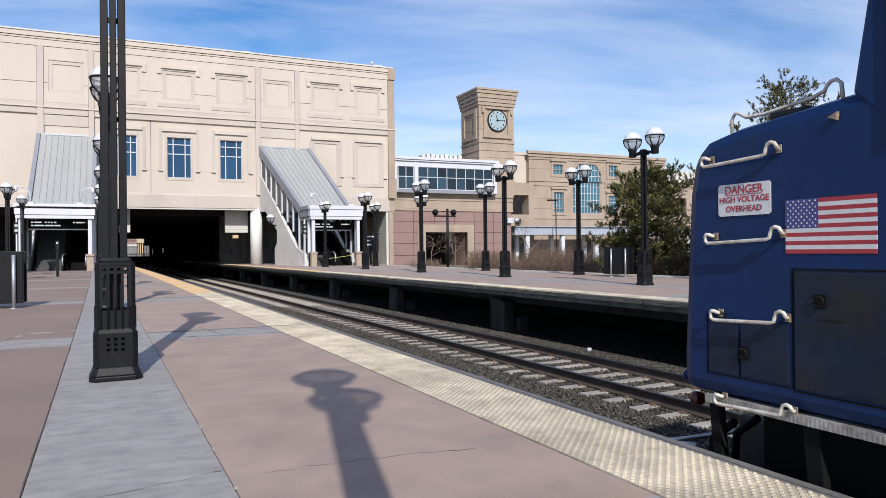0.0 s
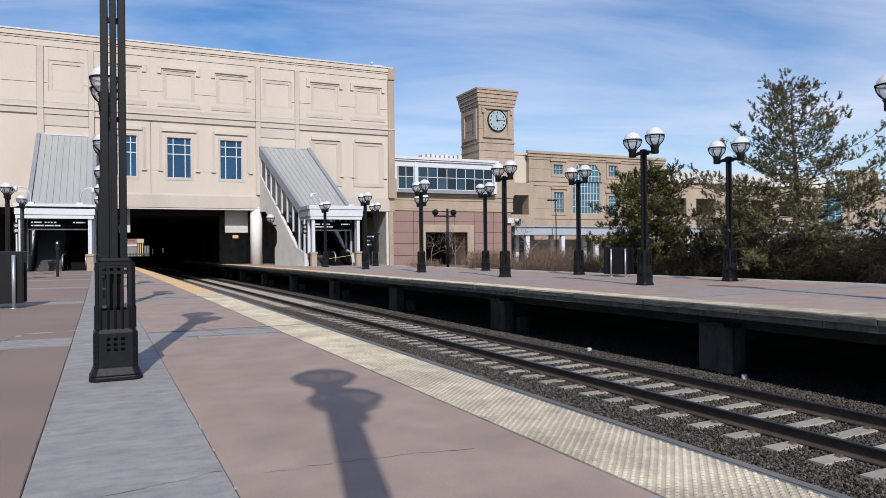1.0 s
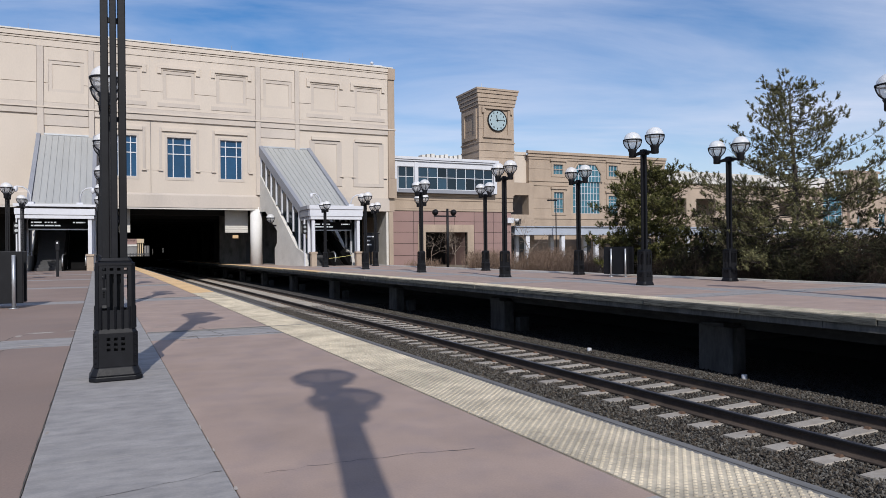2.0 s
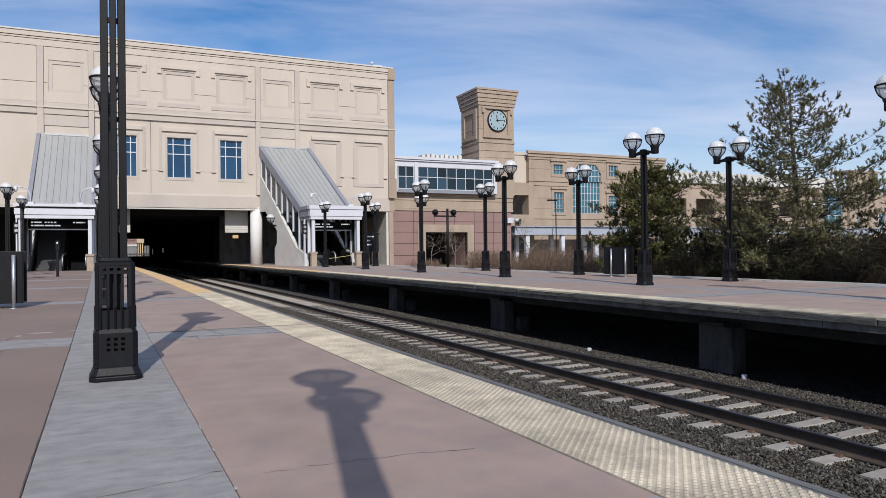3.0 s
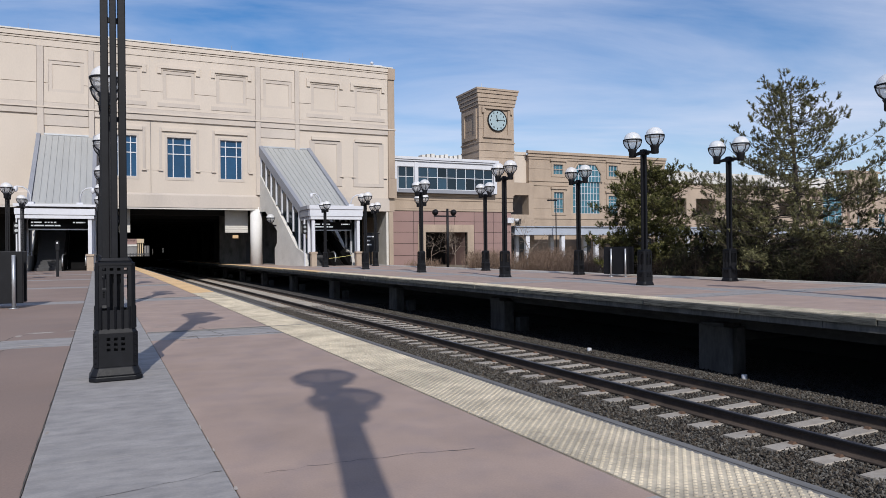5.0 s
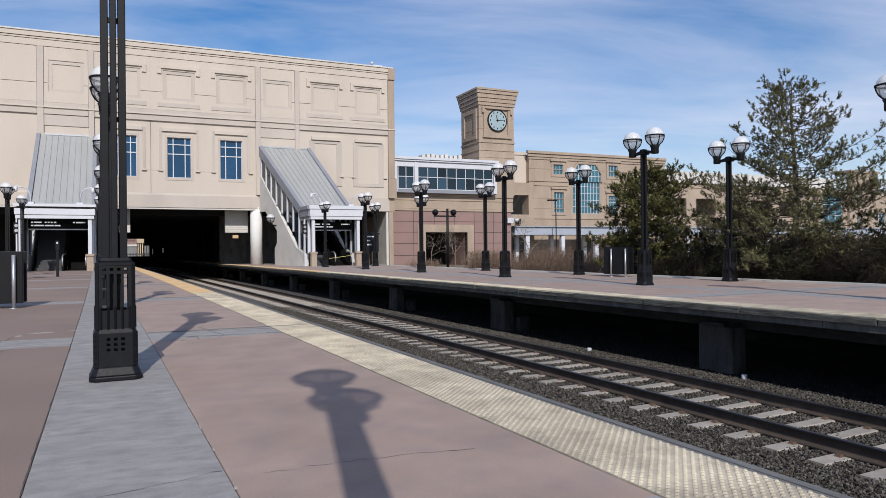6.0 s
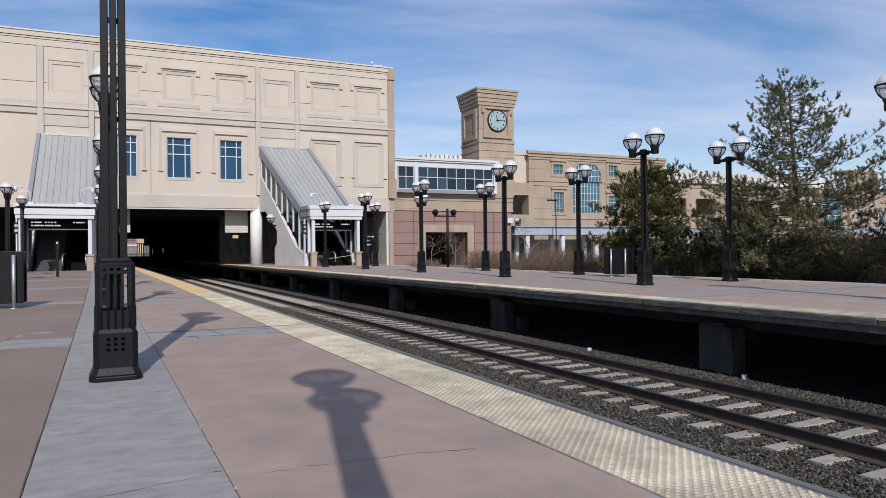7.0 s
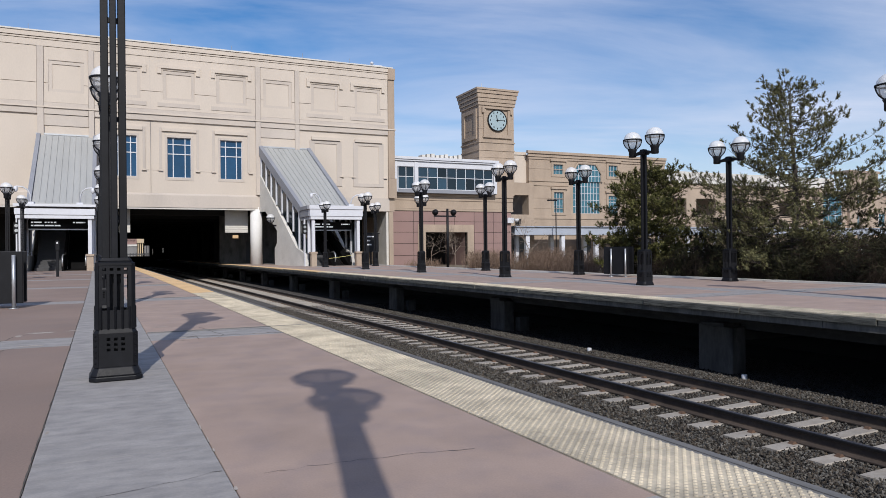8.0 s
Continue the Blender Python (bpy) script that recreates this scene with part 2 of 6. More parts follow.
M_BARE = leafy("bare_grey_branches", (0.16, 0.125, 0.10), (0.28, 0.23, 0.19), 0.9)
M_STONE = leafy("ballast_stones", (0.014, 0.012, 0.011), (0.155, 0.143, 0.125), 0.9)
# Ballast stones again, darkened to carry the shade below the platform.
M_STONE_SHADE = leafy("sooty_stones", (0.004, 0.004, 0.004), (0.030, 0.027, 0.024), 0.9)
ramp = [n for n in M_STONE.node_tree.nodes if n.type == "VALTORGB"][0].color_ramp
for at, tone in ((0.30, (0.052, 0.048, 0.042)), (0.55, (0.083, 0.066, 0.050)), (0.80, (0.108, 0.104, 0.094))):
    ramp.elements.new(at).color = (*tone, 1)


# ---- shaping helpers ----
def box(bm, x0, x1, y0, y1, z0, z1, m=None):
    vs = [bm.verts.new((x, y, z)) for x in (x0, x1) for y in (y0, y1) for z in (z0, z1)]
    for q in ((0, 1, 3, 2), (4, 6, 7, 5), (0, 4, 5, 1), (2, 3, 7, 6), (0, 2, 6, 4), (1, 5, 7, 3)):
        bm.faces.new([vs[i] for i in q])
    if m is not None:
        for v in vs:
            v.co = m @ v.co
    return vs


def frustum(bm, z0, z1, a0, a1, b0=None, b1=None, cx=0.0, cy=0.0):
    """A square or oblong block that tapers from half sizes a0, b0 to a1, b1."""
    b0, b1 = a0 if b0 is None else b0, a1 if b1 is None else b1
    lo = [bm.verts.new((cx + sx * a0, cy + sy * b0, z0)) for sx, sy in ((-1, -1), (1, -1), (1, 1), (-1, 1))]
    hi = [bm.verts.new((cx + sx * a1, cy + sy * b1, z1)) for sx, sy in ((-1, -1), (1, -1), (1, 1), (-1, 1))]
    for i in range(4):
        j = (i + 1) % 4
        bm.faces.new((lo[i], lo[j], hi[j], hi[i]))
    bm.faces.new(hi)
    bm.faces.new(lo[::-1])


def rod(bm, a, b, r0, r1=None, seg=8, caps=True):
    a, b = Vector(a), Vector(b)
    r1 = r0 if r1 is None else r1
    d = (b - a).normalized()
    u = d.orthogonal().normalized()
    w = d.cross(u)
    lo, hi = [], []
    for i in range(seg):
        t = 2 * math.pi * i / seg
        o = u * math.cos(t) + w * math.sin(t)
        lo.append(bm.verts.new(a + o * r0))
        hi.append(bm.verts.new(b + o * r1))
    for i in range(seg):
        j = (i + 1) % seg
        bm.faces.new((lo[i], lo[j], hi[j], hi[i])).smooth = seg > 6
    if caps:
        bm.faces.new(hi)
        bm.faces.new(lo[::-1])


def tube(bm, pts, r, seg=8):
    pts = [Vector(p) for p in pts]
    rings = []
    for i, p in enumerate(pts):
        d = (pts[min(i + 1, len(pts) - 1)] - pts[max(i - 1, 0)]).normalized()
        u = d.cross(Vector((0.31, 0.17, 0.93))).normalized()
        w = d.cross(u)
        rings.append([bm.verts.new(p + (u * math.cos(2 * math.pi * k / seg) + w * math.sin(2 * math.pi * k / seg)) * r) for k in range(seg)])
    for a, b in zip(rings, rings[1:]):
        for k in range(seg):
            j = (k + 1) % seg
            bm.faces.new((a[k], a[j], b[j], b[k])).smooth = True
    bm.faces.new(rings[0][::-1])
    bm.faces.new(rings[-1])


def lathe(bm, profile, c=(0, 0, 0), seg=20, caps=(True, True)):
    rings = []
    for r, z in profile:
        rings.append([bm.verts.new((c[0] + r * math.cos(2 * math.pi * k / seg), c[1] + r * math.sin(2 * math.pi * k / seg), c[2] + z)) for k in range(seg)])
    for a, b in zip(rings, rings[1:]):
        for k in range(seg):
            j = (k + 1) % seg
            bm.faces.new((a[k], a[j], b[j], b[k])).smooth = True
    if caps[0]:
        bm.faces.new(rings[0][::-1])
    if caps[1]:
        bm.faces.new(rings[-1])


def prism(bm, poly, lo, hi, axis="x", m=None):
    """A closed outline drawn out from lo to hi along an axis; the outline lies in the other two axes, in order."""
    def at(p, h):
        return {"x": (h, p[0], p[1]), "y": (p[0], h, p[1]), "z": (p[0], p[1], h)}[axis]
    a = [bm.verts.new(at(p, lo)) for p in poly]
    b = [bm.verts.new(at(p, hi)) for p in poly]
    bm.faces.new(a[::-1])
    bm.faces.new(b)
    for i in range(len(poly)):
        j = (i + 1) % len(poly)
        bm.faces.new((a[i], a[j], b[j], b[i]))
    if m is not None:
        for v in a + b:
            v.co = m @ v.co
    return a + b


def pierced(bm, x0, x1, z0, z1, y0, y1, holes):
    """A wall in the xz plane, from y0 to y1 thick, with oblong holes (x0, x1, z0, z1) right through it, as one closed shell."""
    xs = sorted({x0, x1, *[min(max(v, x0), x1) for h in holes for v in h[:2]]})
    zs = sorted({z0, z1, *[min(max(v, z0), z1) for h in holes for v in h[2:]]})
    made = {}

    def at(i, j, k):
        if (i, j, k) not in made:
            made[i, j, k] = bm.verts.new((xs[i], (y0, y1)[k], zs[j]))
        return made[i, j, k]

    def solid(i, j):
        if not (0 <= i < len(xs) - 1 and 0 <= j < len(zs) - 1):
            return False
        cx, cz = (xs[i] + xs[i + 1]) / 2, (zs[j] + zs[j + 1]) / 2
        return not any(h[0] < cx < h[1] and h[2] < cz < h[3] for h in holes)
    for i in range(len(xs) - 1):
        for j in range(len(zs) - 1):
            if not solid(i, j):
                continue
            for k in (0, 1):
                bm.faces.new((at(i, j, k), at(i + 1, j, k), at(i + 1, j + 1, k), at(i, j + 1, k)))
            for di, dj, p, q in ((-1, 0, (i, j), (i, j + 1)), (1, 0, (i + 1, j), (i + 1, j + 1)), (0, -1, (i, j), (i + 1, j)), (0, 1, (i, j + 1), (i + 1, j + 1))):
                if not solid(i + di, j + dj):
                    bm.faces.new((at(*p, 0), at(*q, 0), at(*q, 1), at(*p, 1)))


def hoop(bm, c, r0, r1, h, seg=48):
    """A flat ring round the y axis at c, from radius r0 to r1, h deep."""
    rings = []
    for r, y in ((r0, 0), (r1, 0), (r1, -h), (r0, -h)):
        rings.append([bm.verts.new((c[0] + r * math.sin(t), c[1] + y, c[2] + r * math.cos(t))) for t in np.linspace(0, 2 * math.pi, seg, endpoint=False)])
    for p, q in zip(rings, rings[1:] + rings[:1]):
        for k in range(seg):
            n = (k + 1) % seg
            bm.faces.new((p[k], p[n], q[n], q[k]))


def mesh_of(name, bm, mat):
    bmesh.ops.recalc_face_normals(bm, faces=bm.faces)
    me = bpy.data.meshes.new(name)
    bm.to_mesh(me)
    bm.free()
    for x in (mat if isinstance(mat, (list, tuple)) else [mat]):
        me.materials.append(x)
    return me


def part(name, bm, mat, parent=None, label="", bevel=0.0):
    ob = new(name, mesh_of(name, bm, mat) if isinstance(bm, bmesh.types.BMesh) else bm)
    if parent is not None:
        ob.parent = parent
    if label:
        ob["label"] = label
    if bevel:
        mod = ob.modifiers.new("bevel", "BEVEL")
        mod.width, mod.segments, mod.limit_method = bevel, 2, "ANGLE"
    return ob


def thing(name, m=None, label="", category="", group="", kind=""):
    ob = new(name)
    ob.empty_display_size = 0.2
    if m is not None:
        ob.matrix_basis = m
    return tagged(ob, label, category, group, kind)


def piece(name, me, parent, m):
    ob = new(name, me)
    ob.parent = parent
    ob.matrix_basis = m
    return ob


# ---- plan: the line bends gently to the west as it runs north ----
def bend(y):
    return -0.032 * y - (0.000112 * y * y if y > 0 else 0.0)


def heading(y):
    return math.atan(0.032 + (0.000224 * y if y > 0 else 0.0))


def sweep(bm, outline, y0, y1, step=2.0, mat=0):
    """An outline (x, z) carried along the bend from y0 to y1."""
    n = max(1, math.ceil((y1 - y0) / step))
    rings = []
    for i in range(n + 1):
        y = y0 + (y1 - y0) * i / n
        rings.append([bm.verts.new((x + bend(y), y, z)) for x, z in outline])
    k = len(outline)
    for a, b in zip(rings, rings[1:]):
        for i in range(k):
            j = (i + 1) % k
            bm.faces.new((a[i], a[j], b[j], b[i])).material_index = mat
    bm.faces.new(rings[0]).material_index = mat
    bm.faces.new(rings[-1][::-1]).material_index = mat


EDGE_A, EDGE_B = 2.74, 10.30      # platform edges
TRACK_A, TRACK_B = 4.40, 8.58     # track centres
RAIL_TOP = -1.22
BAY = 7.65                        # spacing of the lamps
Y_END = 138.0

# ---- ground, ballast and tracks ----
bm = bmesh.new()
bmesh.ops.create_grid(bm, x_segments=60, y_segments=60, size=2500)
for v in bm.verts:
    v.co.z = -1.85
tagged(part("ground", bm, M_SOIL), "bare brown winter soil around the station", "ground", kind="structure")

bm = bmesh.new()
sweep(bm, [(1.2, -1.8), (3.0, -1.50), (5.7, -1.45), (7.0, -1.435), (9.75, -1.435), (10.05, -1.385), (10.55, -1.40), (10.8, -1.41), (10.8, -1.8)], -95, Y_END, 3)
tagged(part("ballast_bed", bm, M_BALLAST), "grey crushed stone bed under the tracks", "ballast", kind="structure")
# Bed under the overhang: same ballast, its shade painted as black.
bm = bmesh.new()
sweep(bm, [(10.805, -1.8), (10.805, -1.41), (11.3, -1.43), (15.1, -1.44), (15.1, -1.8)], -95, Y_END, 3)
tagged(part("sooty_bed", bm, M_SHADE), "stone bed under the far platform, coloured black for its shade", "ballast", kind="structure")


def stones(count, seed, lo=5.5, hi=10.72, mat=None):
    """Loose ballast stones, thickest where the line is near."""
    rng = np.random.default_rng(seed)
    oct_v = np.array([(1, 0, 0), (-1, 0, 0), (0, 1, 0), (0, -1, 0), (0, 0, 1), (0, 0, -1)], float)
    oct_f = np.array([(0, 2, 4), (2, 1, 4), (1, 3, 4), (3, 0, 4), (2, 0, 5), (1, 2, 5), (3, 1, 5), (0, 3, 5)])
    y = 3.2 + 28 * rng.random(count) ** 1.5
    x = lo + (hi - lo) * rng.random(count)
    z = np.where(x < 7.0, -1.428 + 0.012 * (x - 5.5), -1.410) + rng.normal(0, 0.007, count)
    z = np.where((x > 7.95) & (x < 9.2), -1.416 + rng.normal(0, 0.006, count), z)
    z = np.where(x > 9.7, np.interp(x, (9.7, 10.05, 10.55, 11.3, 12.5), (-1.415, -1.365, -1.385, -1.42, -1.43)) + rng.normal(0, 0.006, count), z)
    off = np.abs((y - 2.42 + 0.304) % 0.608 - 0.304)
    clear = (off > 0.118) | (np.abs(x - TRACK_B) > 1.31) | (rng.random(count) < 0.012)
    x, y, z = x[clear], y[clear], z[clear]
    count = len(x)
    r = rng.uniform(0.011, 0.025, count)
    v = oct_v[None] * rng.uniform(0.55, 1.3, (count, 6, 1)) * r[:, None, None] * np.array([1.15, 1.0, 0.8])
    turns = np.linalg.qr(rng.normal(0, 1, (count, 3, 3)))[0]
    v = np.einsum("nij,njk->nik", v, turns)
    v[:, :, 0] += (x - 0.032 * y - 0.000112 * y * y)[:, None]
    v[:, :, 1] += y[:, None]
    v[:, :, 2] += z[:, None]
    f = oct_f[None] + 6 * np.arange(count)[:, None, None]
    me = bpy.data.meshes.new("ballast_stones")
    me.from_pydata(v.reshape(-1, 3).tolist(), [], f.reshape(-1, 3).tolist())
    me.materials.append(mat or M_STONE)
    return me


tagged(new("ballast_stones", stones(140000, 3)), "loose grey and brown crushed stones between the ties", "ballast", kind="stuff")
tagged(new("sooty_stones", stones(16000, 4, 10.72, 13.2, M_STONE_SHADE)), "loose stones under the far platform, coloured black for its shade", "ballast", kind="stuff")

RAIL_OUTLINE = [(-0.07, -0.17), (0.07, -0.17), (0.07, -0.155), (0.012, -0.13), (0.012, -0.045), (0.036, -0.032), (0.036, -0.006), (0.028, 0.0),
                (-0.028, 0.0), (-0.036, -0.006), (-0.036, -0.032), (-0.012, -0.045), (-0.012, -0.13), (-0.07, -0.155)]


def tie_mesh():
    """A concrete tie, dished between the rails, with a pair of rusty clips at each rail seat."""
    bm = bmesh.new()
    rings = []
    for x, top, half in ((-1.29, 0.0, 0.108), (-0.62, 0.0, 0.112), (-0.40, -0.006, 0.105), (0.0, -0.012, 0.098), (0.40, -0.006, 0.105), (0.62, 0.0, 0.112), (1.29, 0.0, 0.108)):
        rings.append([bm.verts.new((x, y, z)) for y, z in ((-half - 0.03, -0.20), (half + 0.03, -0.20), (half + 0.006, top - 0.014), (half - 0.006, top), (-half + 0.006, top), (-half - 0.006, top - 0.014))])
    for a, b in zip(rings, rings[1:]):
        for i in range(6):
            bm.faces.new((a[i], a[(i + 1) % 6], b[(i + 1) % 6], b[i]))
    bm.faces.new(rings[0])
    bm.faces.new(rings[-1][::-1])
    plain = len(bm.faces)
    for rx in (-0.753, 0.753):
        for sx in (-0.115, 0.115):
            frustum(bm, 0.0, 0.030, 0.045, 0.018, 0.040, 0.028, rx + sx, 0.0)
    bm.faces.ensure_lookup_table()
    for f in bm.faces[plain:]:
        f.material_index = 1
    return mesh_of("tie", bm, [M_TIE, M_CLIP])


TIE = tie_mesh()
for centre, lo in ((TRACK_A, -12.0), (TRACK_B, 2.42)):
    track = thing("track", label="railway track of brown steel rails on concrete ties", category="railway track", kind="structure")
    for off in (-0.7525, 0.7525):
        bm = bmesh.new()
        sweep(bm, [(centre + off + x, RAIL_TOP + z) for x, z in RAIL_OUTLINE], -95, Y_END, 2)
        rail = part("rail", bm, M_RAIL, track, "rusty brown steel rail")
        bm = bmesh.new()
        sweep(bm, [(centre + off + x, RAIL_TOP + z) for x, z in ((-0.039, -0.034), (-0.0385, -0.006), (-0.030, 0.001), (0.030, 0.001), (0.0385, -0.006), (0.039, -0.034))], -95, Y_END, 2)
        part("rail_head", bm, M_RAILHEAD, rail, "grimy black rail head")
        bm = bmesh.new()
        sweep(bm, [(centre + off - 0.026, RAIL_TOP), (centre + off + 0.026, RAIL_TOP), (centre + off + 0.024, RAIL_TOP + 0.004), (centre + off - 0.024, RAIL_TOP + 0.004)], -95, Y_END, 2)
        part("running_surface", bm, M_SHINE, track, "polished top of the rail head")
    for k in range(170):
        y = lo + k * 0.608
        piece("tie", TIE, track, pose(centre + bend(y), y, RAIL_TOP - 0.172, 0, 0, math.degrees(heading(y))))

# small white posts beside the far rail
for x, y in ((10.00, 13.58), (10.41, 9.38)):
    bm = bmesh.new()
    lathe(bm, [(0.052, -0.03), (0.052, 0.085), (0.044, 0.097)], seg=16)
    ob = part("marker_cap", bm, M_WHITE)
    ob.location = (x, y, -1.40)
    tagged(ob, "short white plastic marker cap in the ballast", "marker", "markers beside the track")

# ---- platforms ----
BAND_W = 0.88
bm = bmesh.new()
sweep(bm, [(-13.0, -1.8), (EDGE_A - 0.10, -1.8), (EDGE_A - 0.10, -0.03), (-13.0, -0.03)], -95, Y_END, 3)
near_platform = tagged(part("platform_near", bm, M_JOINT), "high platform of terracotta concrete slabs with grey bands", "platform", kind="structure")
bm = bmesh.new()
sweep(bm, [(EDGE_A - 0.10, -0.30), (EDGE_A - 0.02, -0.30), (EDGE_A + 0.055, -0.22), (EDGE_A + 0.055, -0.02), (EDGE_A + 0.045, -0.008), (EDGE_A - 0.10, -0.008)], -30, Y_END, 2)
part("rubbing_strip", bm, M_EDGE, near_platform, "dark grey rubbing strip along the edge")
bm = bmesh.new()
sweep(bm, [(EDGE_A + 0.066, -0.022), (EDGE_A + 0.096, -0.022), (EDGE_A + 0.099, -0.06), (EDGE_A + 0.117, -0.06), (EDGE_A + 0.120, -0.026), (EDGE_A + 0.175, -0.026), (EDGE_A + 0.185, -0.032), (EDGE_A + 0.185, -0.20), (EDGE_A + 0.066, -0.20)], -30, Y_END, 2)
part("bumper_rail", bm, M_EDGE, near_platform, "dark grey bumper rail below the edge")

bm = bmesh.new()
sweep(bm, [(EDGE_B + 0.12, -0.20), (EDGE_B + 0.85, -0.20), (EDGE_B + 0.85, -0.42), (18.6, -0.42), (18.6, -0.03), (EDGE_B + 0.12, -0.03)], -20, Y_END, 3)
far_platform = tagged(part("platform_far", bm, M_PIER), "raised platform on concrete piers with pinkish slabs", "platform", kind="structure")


def slab(x0, x1, y0, y1, mat, parent, z=0.0, gap=0.0018, name="slab"):
    """One paving slab that follows the bend."""
    bm = bmesh.new()
    sweep(bm, [(x0 + gap, z - 0.06), (x1 - gap, z - 0.06), (x1 - gap, z - 0.004), (x1 - gap - 0.004, z), (x0 + gap + 0.004, z), (x0 + gap, z - 0.004)], y0 + gap, y1 - gap, 1.6)
    return part(name, bm, mat, parent)


LAMP0 = 6.57                       # first lamp ahead of the camera
strip_in = EDGE_A - 0.60
k = -3
while LAMP0 + BAY * k < 100:
    y0 = LAMP0 + BAY * k + 3.41
    mid = y0 - 3.9
    # grey cross band, then terracotta slabs as far as the next one
    for x0, x1 in ((-13.0, -6.5), (-6.5, -0.33), (0.53, strip_in)):
        slab(x0, x1, y0 - BAND_W, y0, M_GREY, near_platform)
        slab(x0, x1, y0, y0 + (BAY - BAND_W), M_PAVE if x0 > 0 else M_PAVE_B, near_platform)
    for j in range(3):
        seg = BAY / 3
        slab(-0.33, 0.53, y0 - BAND_W + j * seg, y0 - BAND_W + (j + 1) * seg, M_GREY, near_platform)
    k += 1
k = -2
while 15.76 + BAY * k < 100:
    y0 = 15.76 + BAY * k + 4.0
    for x0, x1 in ((EDGE_B + 0.55, 13.62), (14.5, 17.4), (17.4, 18.6)):
        slab(x0, x1, y0 - BAND_W, y0, M_GREY, far_platform)
        slab(x0, x1, y0, y0 + (BAY - BAND_W), M_PAVE, far_platform)
    slab(13.62, 14.5, y0 - BAND_W, y0 - BAND_W + BAY, M_GREY, far_platform)
    k += 1


def worn_joint(x0, y0, y1, seed, wide=0.010):
    """A ragged open joint along the line of the bend."""
    rng = np.random.default_rng(seed)
    n = int((y1 - y0) / 0.07)
    left, right = [], []
    bm = bmesh.new()
    drift = 0.0
    for i in range(n + 1):
        y = y0 + (y1 - y0) * i / n
        drift = 0.85 * drift + rng.normal(0, 0.0022)
        w = wide * rng.uniform(0.25, 1.0)
        left.append(bm.verts.new((x0 + bend(y) + drift - w, y, 0.0022)))
        right.append(bm.verts.new((x0 + bend(y) + drift + w, y, 0.0022)))
    for i in range(n):
        bm.faces.new((left[i], right[i], right[i + 1], left[i + 1]))
    return part("worn_joint", bm, M_CRACK, near_platform, "ragged dirty joint")


worn_joint(-0.33, 2.2, 26, 1, 0.0055)
for k in range(0, 4):
    y = 9.985 + BAY * k
    bm = bmesh.new()
    box(bm, 0.54 + bend(y), EDGE_A + 0.01 + bend(y), y - 0.022, y + 0.022, -0.02, 0.0105)
    part("expansion_joint", bm, M_EDGE, near_platform, "dark grey expansion joint across the platform")


def ragged(cx, cy, rx, ry, seed, mat, name, label):
    """A flat chip or stain with an uneven outline lying on the paving."""
    rng = np.random.default_rng(seed)
    bm = bmesh.new()
    bm.faces.new([bm.verts.new((cx + rx * math.cos(t) * k, cy + ry * math.sin(t) * k, 0.0026)) for t, k in ((2 * math.pi * i / 22, rng.uniform(0.62, 1.0)) for i in range(22))])
    return part(name, bm, mat, near_platform, label)


for i, (x, y, rx, ry) in enumerate(((-1.1, 10.75, 0.20, 0.10), (-0.72, 10.82, 0.10, 0.06), (-1.05, 9.28, 0.16, 0.06), (-1.32, 10.45, 0.05, 0.12), (0.40, 10.72, 0.12, 0.05), (0.62, 9.25, 0.16, 0.04), (-0.455, 4.72, 0.012, 0.05), (0.405, 3.9, 0.007, 0.05), (0.366, 5.1, 0.006, 0.09), (0.385, 4.45, 0.005, 0.10), (0.428, 3.22, 0.012, 0.03), (0.398, 4.12, 0.005, 0.08), (1.55, 9.22, 0.10, 0.03))):
    ragged(x, y, rx, ry, 50 + i, M_CHIP, "spalled_patch", "pale chipped concrete")


def crack(pts, seed, wide=0.006, parent=near_platform):
    rng = np.random.default_rng(seed)
    bm = bmesh.new()
    last = None
    for (x0, y0), (x1, y1) in zip(pts, pts[1:]):
        n = max(2, int(math.hypot(x1 - x0, y1 - y0) / 0.05))
        for i in range(n):
            t = i / n
            x, y = x0 + (x1 - x0) * t + rng.normal(0, 0.008), y0 + (y1 - y0) * t + rng.normal(0, 0.008)
            w = wide * rng.uniform(0.3, 1.0)
            pair = bm.verts.new((x - w, y - w, 0.0024)), bm.verts.new((x + w, y + w, 0.0024))
            if last:
                bm.faces.new((last[0], last[1], pair[1], pair[0]))
            last = pair
    return part("crack", bm, M_CRACK, parent, "fine dark crack")


crack([(-1.45, 9.9), (-1.35, 10.4), (-1.1, 10.8)], 61, 0.012)
crack([(-1.35, 8.5), (-1.28, 9.0), (-1.05, 9.35)], 62, 0.012)
crack([(0.55, 9.32), (1.2, 9.25), (2.1, 9.2)], 63, 0.012)
crack([(-0.25, 3.34), (0.1, 3.42), (0.44, 3.52)], 64, 0.003)
crack([(0.59, 3.38), (0.84, 3.39), (1.12, 3.38), (1.49, 3.33), (1.70, 3.29)], 65, 0.0022)
crack([(0.76, 9.42), (0.77, 9.15), (0.77, 8.90)], 66, 0.004)
crack([(0.44, 9.08), (0.65, 8.85), (0.75, 8.91)], 67, 0.005)
crack([(0.62, 9.9), (2.2, 9.75)], 66, 0.009)
crack([(0.9, 10.4), (1.1, 9.3), (1.0, 9.0)], 67, 0.006)
crack([(10.75, 11.26), (14.37, 11.55), (18.1, 11.86)], 68, 0.016, far_platform)
crack([(10.75, 18.9), (14.3, 19.2), (17.9, 19.5)], 69, 0.014, far_platform)


